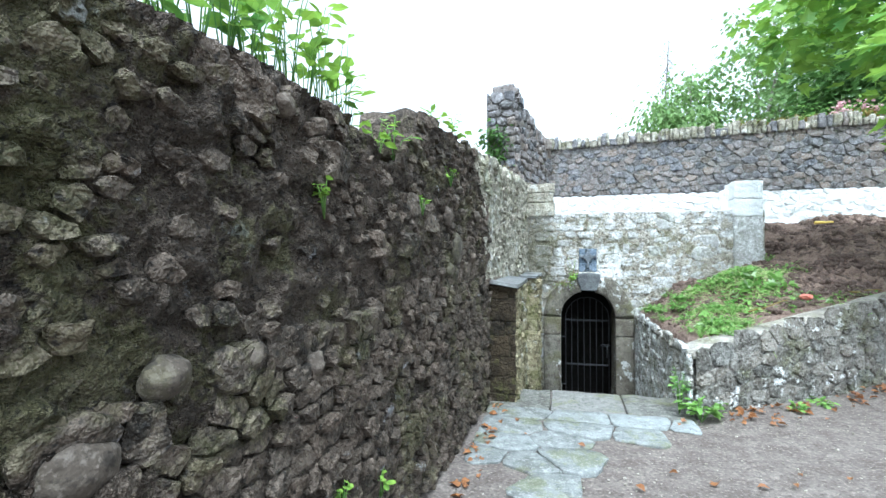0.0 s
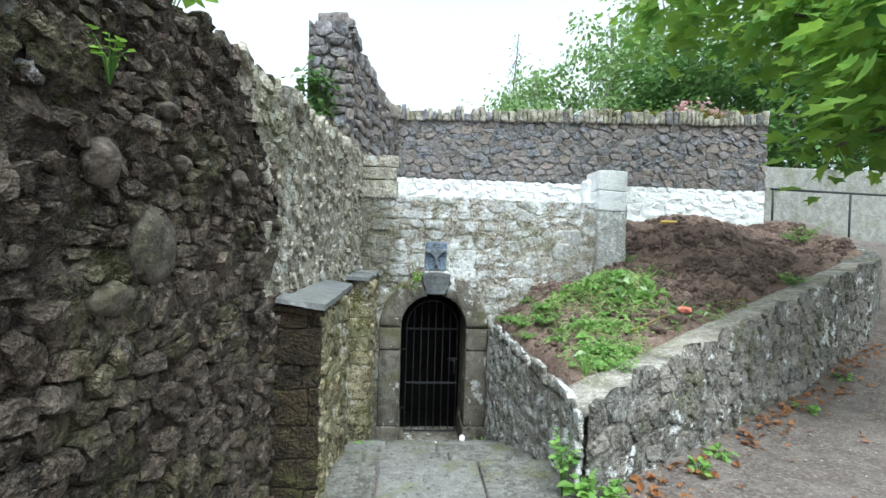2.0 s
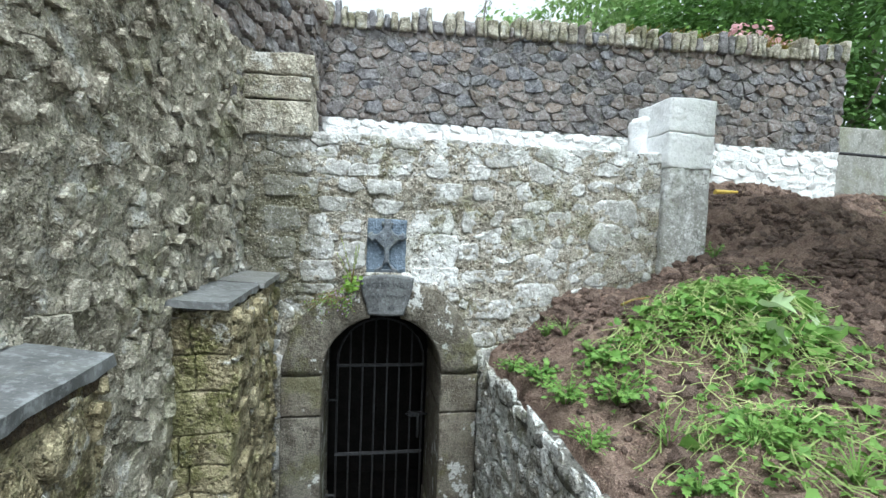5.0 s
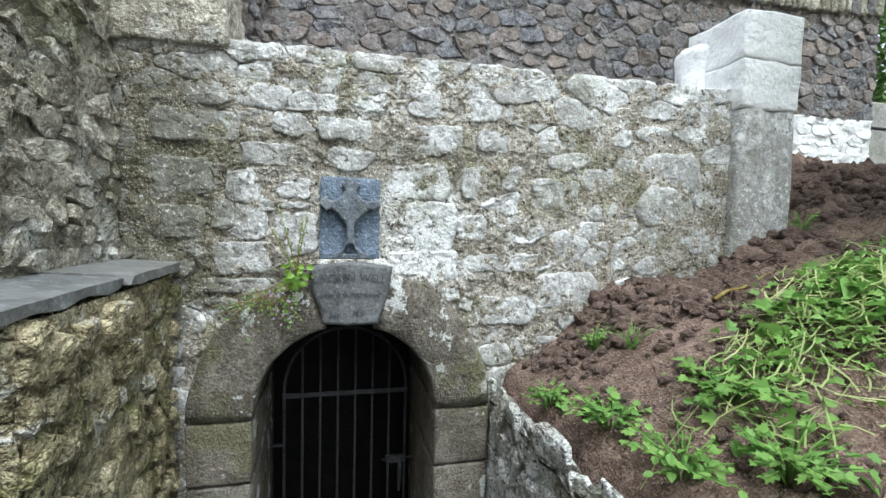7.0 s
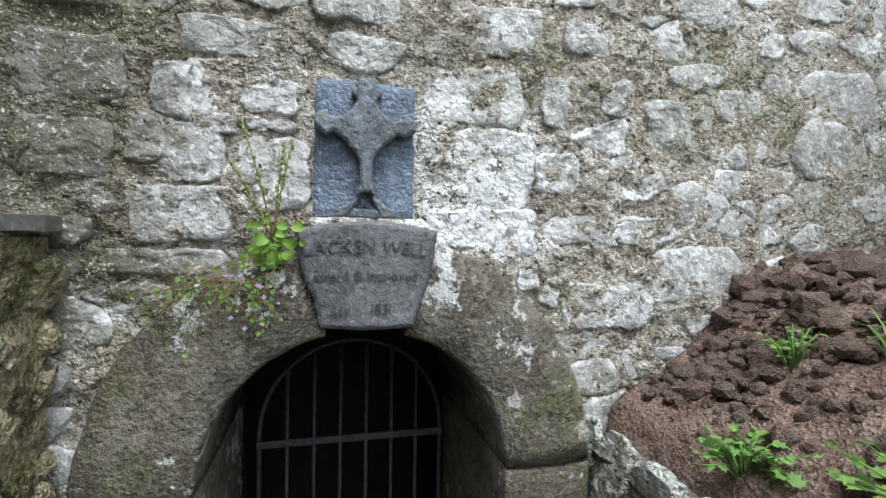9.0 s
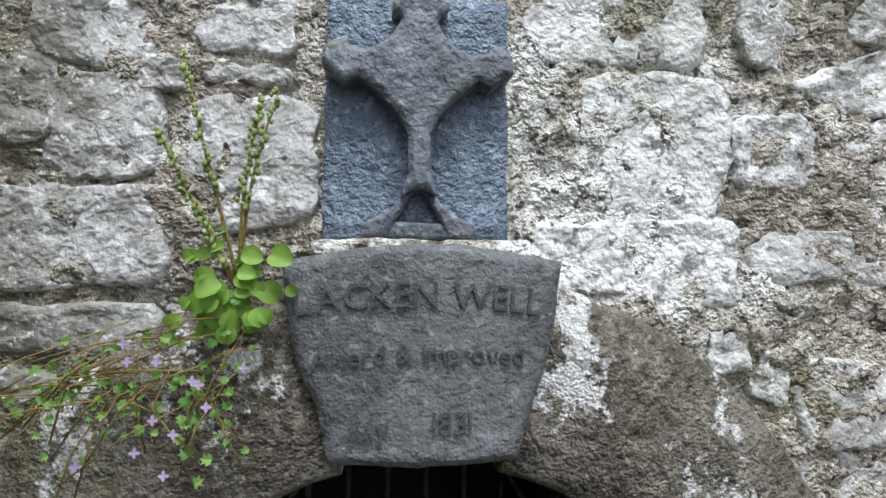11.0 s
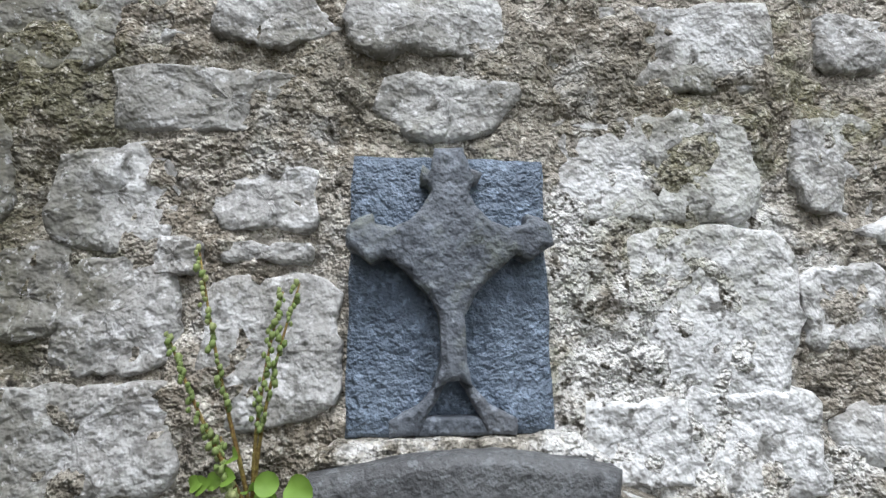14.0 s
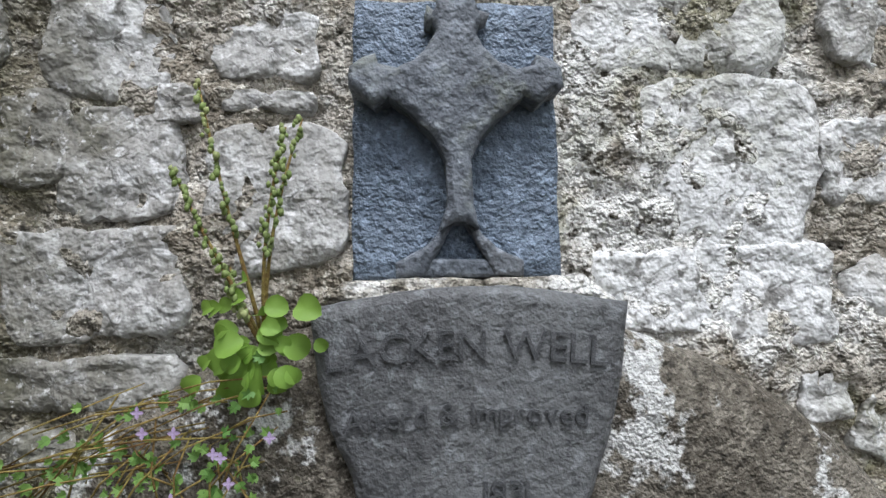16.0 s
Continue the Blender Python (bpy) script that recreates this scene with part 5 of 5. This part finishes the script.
for _ in range(2600):
    x, y = r.uniform(-0.6, 6.5), r.uniform(1.6, 7.0)
    if (Vector((x, y, 0)) - B0).dot(bed_out) < 0.05 and y > 4.6 or (x < 1.1 and y > 3.3 + max(0, x)):
        continue
    pebble_into(v, f, (x, y, path_height(x, y) + 0.004), min(0.016, 0.003 + abs(r.gauss(0, 0.004))), r, 0.6)
tagged(mesh_ob("grit", v, f, M_CAP, None, False), "small pale grit scattered on the earth path", "grit", kind="stuff")

M_RED = plain("red_fired_clay", (0.50, 0.13, 0.09), (0.62, 0.22, 0.16), 20, 0.6)
M_YELLOW = plain("yellow_peel", (0.62, 0.40, 0.05), (0.7, 0.5, 0.12), 20, 0.6)
M_PAPER = plain("white_paper", (0.75, 0.77, 0.78), (0.66, 0.68, 0.70), 20, 0.7)
v, f = [], []
pebble_into(v, f, (0, 0, 0), 0.075, r, 0.55)
tagged(mesh_ob("clay_shard", v, f, M_RED, None, False, (2.73, 6.31, on_soil(2.73, 6.31) + 0.06)), "broken red clay shard lying on the soil", "shard")
mesh = bmesh.new()
bmesh.ops.create_cone(mesh, segments=10, radius1=0.03, radius2=0.015, depth=0.26, cap_ends=True)
for q in mesh.verts:
    q.co += noise.noise_vector(q.co * 9) * 0.02
peel = part("yellow_peel", mesh, M_YELLOW)
peel.matrix_world = pose(4.5, 9.75, on_soil(4.5, 9.75) + 0.08, 90, 0, 80)
tagged(peel, "curled yellow peel lying on top of the soil", "litter")
bottle = thing("plastic_bottle", "small clear-white plastic bottle dropped on the step", "bottle", at=(0.72, 7.3, -0.715))
mesh_ob("body", *tube([(0, 0, 0), (0.0, 0.01, 0), (0.01, 0.09, 0), (0.012, 0.105, 0)], [0.025, 0.034, 0.034, 0.014], 12), M_PAPER, bottle)
mesh_ob("cap", *tube([(0.012, 0.106, 0), (0.012, 0.125, 0)], 0.015, 10), plain("blue_cap", (0.03, 0.08, 0.4), (0.05, 0.1, 0.45)), bottle, True, None, "blue screw cap")
v, f = [], []
pebble_into(v, f, (0, 0, 0), 0.05, r, 0.5)
tagged(mesh_ob("crumpled_paper", v, f, M_PAPER, None, False, (0.4, 7.25, -0.735)), "crumpled white paper on the stone step", "litter")
for k, (a, b) in enumerate((((2.0, 5.9), (2.6, 6.25)), ((3.3, 6.6), (3.75, 6.7)), ((1.9, 7.5), (2.4, 7.7)))):
    p, q = Vector((*a, on_soil(*a) + 0.05)), Vector((*b, on_soil(*b) + 0.04))
    tagged(mesh_ob("stick", *limb(p, q, 0.009, 0.004, r, 0.04), M_STALK), "dry brown stick lying on the soil", "stick", "sticks on the bed")


# ---- gate ----
gate = thing("iron_gate", "closed grey iron bar gate with arched head and bolt", "gate", at=(0.415, 8.75, -1.2))
HALF, SHOULDER = 0.368, 1.545
bars = [-HALF + 2 * HALF * k / 7 for k in range(8)]
for k, x in enumerate(bars[1:-1]):
    z = SHOULDER + math.sqrt(max(0, HALF ** 2 - x ** 2))
    mesh_ob("bar", *tube([(x, 0, 0.0), (x, 0.002 * (k % 2), 0.9), (x, 0, z)], 0.0075, 8), M_IRON, gate)
mesh_ob("arched_frame", *tube([(-HALF, 0, 0), (-HALF, 0, SHOULDER)] + [(-HALF * math.cos(a), 0, SHOULDER + HALF * math.sin(a)) for a in [math.pi * k / 16 for k in range(1, 16)]] + [(HALF, 0, SHOULDER), (HALF, 0, 0)], 0.009, 8), M_IRON, gate)
for z in (0.02, 0.72, 1.505):
    part("rail", rough_block((-HALF - 0.01, -0.016, z - 0.014), (HALF + 0.01, -0.004, z + 0.014), 0, 0.003, 0.001), M_IRON, gate)
latch = part("bolt_plate", rough_block((HALF - 0.125, -0.045, 1.047), (HALF + 0.005, -0.018, 1.092), 1, 0.004, 0.001), M_IRON, gate)
mesh_ob("bolt", *tube([(HALF - 0.145, -0.035, 1.07), (HALF + 0.055, -0.035, 1.07)], 0.009, 8), M_IRON, latch)
mesh_ob("padlock_strap", *tube([(HALF - 0.035, -0.04, 1.07), (HALF - 0.035, -0.045, 0.97), (HALF - 0.037, -0.04, 0.86)], [0.012, 0.015, 0.009], 8), M_IRON, latch)
for z in (0.35, 1.2):
    mesh_ob("hinge", *tube([(-HALF - 0.09, 0, z), (-HALF, 0, z)], 0.011, 8), M_IRON, gate)


# ---- carved tablet and keystone ----
def plate(outline, y_back, y_front, edge, amount, cut=0.012):
    """A carved plate over an outline in x and z: bevelled rim, finely cut and worn."""
    bm = bmesh.new()
    face = bm.faces.new([bm.verts.new((x, y_back, z)) for x, z in outline])
    got = bmesh.ops.extrude_face_region(bm, geom=[face])
    for q in got["geom"]:
        if isinstance(q, bmesh.types.BMVert):
            q.co.y = y_front
    front = [q for q in got["geom"] if isinstance(q, bmesh.types.BMFace)]
    bmesh.ops.inset_region(bm, faces=front, thickness=edge, depth=0.0, use_even_offset=True)
    for q in front[0].verts:
        q.co.y = y_front - edge * 0.8
    bmesh.ops.triangulate(bm, faces=bm.faces[:])
    for _ in range(4):
        bmesh.ops.subdivide_edges(bm, edges=[e for e in bm.edges if e.calc_length() > cut], cuts=1)
        bmesh.ops.triangulate(bm, faces=bm.faces[:])
    for q in bm.verts:
        q.co += noise.noise_vector(q.co * 22) * amount + noise.noise_vector(q.co * 70) * amount * 0.5
    bmesh.ops.recalc_face_normals(bm, faces=bm.faces[:])
    return bm


tablet = thing("carved_tablet", "blue-grey slate tablet with a worn carved cross in relief", "tablet", at=(0, 0, 0))
TX, TZ = 0.404, 1.192
smooth_on(part("field", plate([(0.260, TZ - 0.006), (0.543, TZ - 0.007), (0.546, 1.572), (0.266, 1.577)], 8.22, 8.140, 0.006, 0.0035, 0.007), M_TABLET, tablet))
half = [(0.020, .372), (0.026, .345), (0.034, .328), (0.027, .312), (0.036, .292), (0.055, .272), (0.080, .262), (0.104, .268), (0.106, .282), (0.124, .274), (0.140, .262), (0.142, .238), (0.124, .230), (0.108, .216),
        (0.088, .226), (0.056, .198), (0.030, .172), (0.0165, .145), (0.016, .085), (0.026, .055)]
half = [(a, b * 1.03) for a, b in half]
outline = [(TX + a, TZ + b) for a, b in half] + [(TX + 0.008, TZ + 0.066), (TX - 0.008, TZ + 0.066)] + [(TX - a, TZ + b) for a, b in half[::-1]]
smooth_on(part("cross", plate(outline, 8.16, 8.100, 0.007, 0.003, 0.008), M_CARVED, tablet))
for sgn in (-1, 1):
    leg = [(0.006, .068), (0.026, .058), (0.05, .034), (0.084, .018), (0.084, -.004), (0.045, -.002), (0.034, .022)]
    smooth_on(part("cross_foot", plate([(TX + sgn * a, TZ + b) for a, b in (leg if sgn > 0 else leg[::-1])], 8.16, 8.115, 0.005, 0.003, 0.008), M_CARVED, tablet))
smooth_on(part("cross_foot", plate([(TX - 0.05, TZ - 0.004), (TX + 0.05, TZ - 0.004), (TX + 0.05, TZ + 0.02), (TX - 0.05, TZ + 0.02)], 8.16, 8.119, 0.004, 0.002, 0.008), M_CARVED, tablet))
for sgn in (-1, 1):
    v, f = [], []
    pebble_into(v, f, (0, 0, 0), 0.016, r, 1.0)
    mesh_ob("finial_knob", v, f, M_CARVED, tablet, True, (TX + sgn * 0.031, 8.122, TZ + 0.346))

keystone = thing("keystone", "dark slate keystone with worn cut lettering", "keystone", at=(0, 0, 0))
top_arc = [(0.222 + 0.382 * k / 8, 1.153 + 0.024 * math.sin(math.pi * k / 8)) for k in range(9)]
smooth_on(part("block", plate([(0.284, 0.888), (0.40, 0.878), (0.537, 0.882), (0.553, 0.94), (0.575, 1.0), (0.592, 1.065)] + top_arc[::-1] + [(0.230, 1.07), (0.242, 1.02), (0.268, 0.96)], 8.4, 8.066, 0.01, 0.0022, 0.012), M_KEY, keystone))
smooth_on(part("mortar_bed", plate([(0.215, 1.152), (0.61, 1.152), (0.57, 1.186), (0.25, 1.186)], 8.2, 8.105, 0.01, 0.008, 0.012), M_WELL_MORTAR, keystone))


def cut_text(body, x, z, size, bend=0.0):
    """Letters as thin proud faces, dark like shaded cuts, one mesh a letter; the line arches by bend."""
    pen = x
    for ch in body:
        if ch == " ":
            pen += size * 0.32
            continue
        curve = bpy.data.curves.new("letter", 'FONT')
        curve.body, curve.size, curve.extrude, curve.resolution_u = ch, size, 0.0015, 3
        holder = bpy.data.objects.new("letter", curve)
        me = bpy.data.meshes.new_from_object(holder)
        bpy.data.objects.remove(holder)
        bpy.data.curves.remove(curve)
        xs = [q.co.x for q in me.vertices]
        me.materials.append(M_LETTER_SHADE)
        ob = new("letter", me)
        ob.parent = keystone
        mid = pen + (max(xs) - min(xs)) / 2
        t = (mid - 0.413) / 0.18
        ob.matrix_basis = pose(pen - min(xs), 8.0545, z - bend * t * t, 90, 0, 0) @ pose(0, 0, 0, 0, 0, -math.degrees(math.atan(2 * bend * t / 0.19)))
        pen += max(xs) - min(xs) + size * 0.075


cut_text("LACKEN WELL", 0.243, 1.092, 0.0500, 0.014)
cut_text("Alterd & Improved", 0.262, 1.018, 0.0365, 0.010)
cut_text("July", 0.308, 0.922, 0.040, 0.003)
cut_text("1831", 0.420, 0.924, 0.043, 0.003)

# ---- pennywort and toadflax beside the keystone ----
penny = thing("pennywort", "wall pennywort with round leaves and tall flower spikes beside the keystone", "plant", at=(0.155, 8.10, 1.085))
for k in range(48):
    v, f = [], []
    a, d = r.uniform(0, 6.28), min(0.06, abs(r.gauss(0, 0.036)))
    leaf_into(v, f, ROUND, (0, 0, 0), (math.cos(a) * 0.6, r.uniform(-0.2, 0.2), math.sin(a) * 0.5 - 0.5), (r.gauss(0, 0.25), -1, 0.35), r.uniform(0.017, 0.032), 0.5)
    mesh_ob("round_leaf", v, f, M_PENNY, penny, True, (d * math.cos(a) * 1.1 + 0.01, -0.035 - r.random() * 0.03, d * 1.25 * math.sin(a) + 0.03))
for x, z, lean in ((-0.07, 0.345, 0.35), (-0.10, 0.24, 0.3), (0.055, 0.30, -0.3), (0.035, 0.29, -0.2), (-0.03, 0.12, 0.2)):
    pts = [(0.01 + (x - 0.01) * t ** 1.3, -0.02 - 0.03 * math.sin(3 * t), 0.02 + (z - 0.02) * t) for t in [i / 8 for i in range(9)]]
    stalk = mesh_ob("flower_spike", *tube(pts, [0.003 - 0.0002 * i for i in range(9)], 6), M_STALK, penny)
    v, f = [], []
    for i in range(30):
        t = 0.42 + 0.58 * i / 29
        p = Vector((0.01 + (x - 0.01) * t ** 1.3, -0.024 - 0.03 * math.sin(3 * t), 0.02 + (z - 0.02) * t))
        pebble_into(v, f, p + Vector((r.uniform(-0.006, 0.006), r.uniform(-0.006, 0.003), 0)), r.uniform(0.0025, 0.0045), r, 1.4)
    mesh_ob("bud_spray", v, f, M_CUT, stalk)["kind"] = "stuff"
toad = thing("toadflax", "trailing toadflax with tiny violet flowers over the arch", "plant", at=(0.1, 8.06, 1.0))
v, f, sv, sf = [], [], [], []
for k in range(46):
    a = Vector((r.uniform(-0.1, 0.1), 0.0, r.uniform(-0.02, 0.08)))
    b = a + Vector((r.gauss(-0.09, 0.09), r.uniform(-0.02, 0.0), -abs(r.gauss(0.05, 0.07))))
    b.z = min(b.z, 0.09)
    tv, tf = tube([a, (a + b) / 2 + Vector((0, -0.02, 0.01)), b], 0.0012, 4)
    sf += [tuple(i + len(sv) for i in g) for g in tf]
    sv += tv
    for _ in range(3):
        p = a.lerp(b, r.random()) + Vector((r.gauss(0, 0.01), -0.012, r.gauss(0, 0.01)))
        leaf_into(v, f, CUTLEAF, p, (r.gauss(0, 1), -0.2, r.gauss(0, 1)), (r.gauss(0, 0.3), -1, 0.3), r.uniform(0.008, 0.016), 0.3)
mesh_ob("stem_growth", sv, sf, M_STALK, toad)["kind"] = "stuff"
mesh_ob("foliage", v, f, M_WEED, toad, False)["kind"] = "stuff"
for k in range(12):
    v, f = [], []
    for j in range(4):
        leaf_into(v, f, OVAL, (0, 0, 0), (math.cos(j * 1.57), 0, math.sin(j * 1.57)), (0, -1, 0), 0.007, 0.1)
    mesh_ob("flower", v, f, M_VIOLET, toad, False, (r.uniform(-0.1, 0.13), -0.045, r.uniform(-0.12, 0.06)))
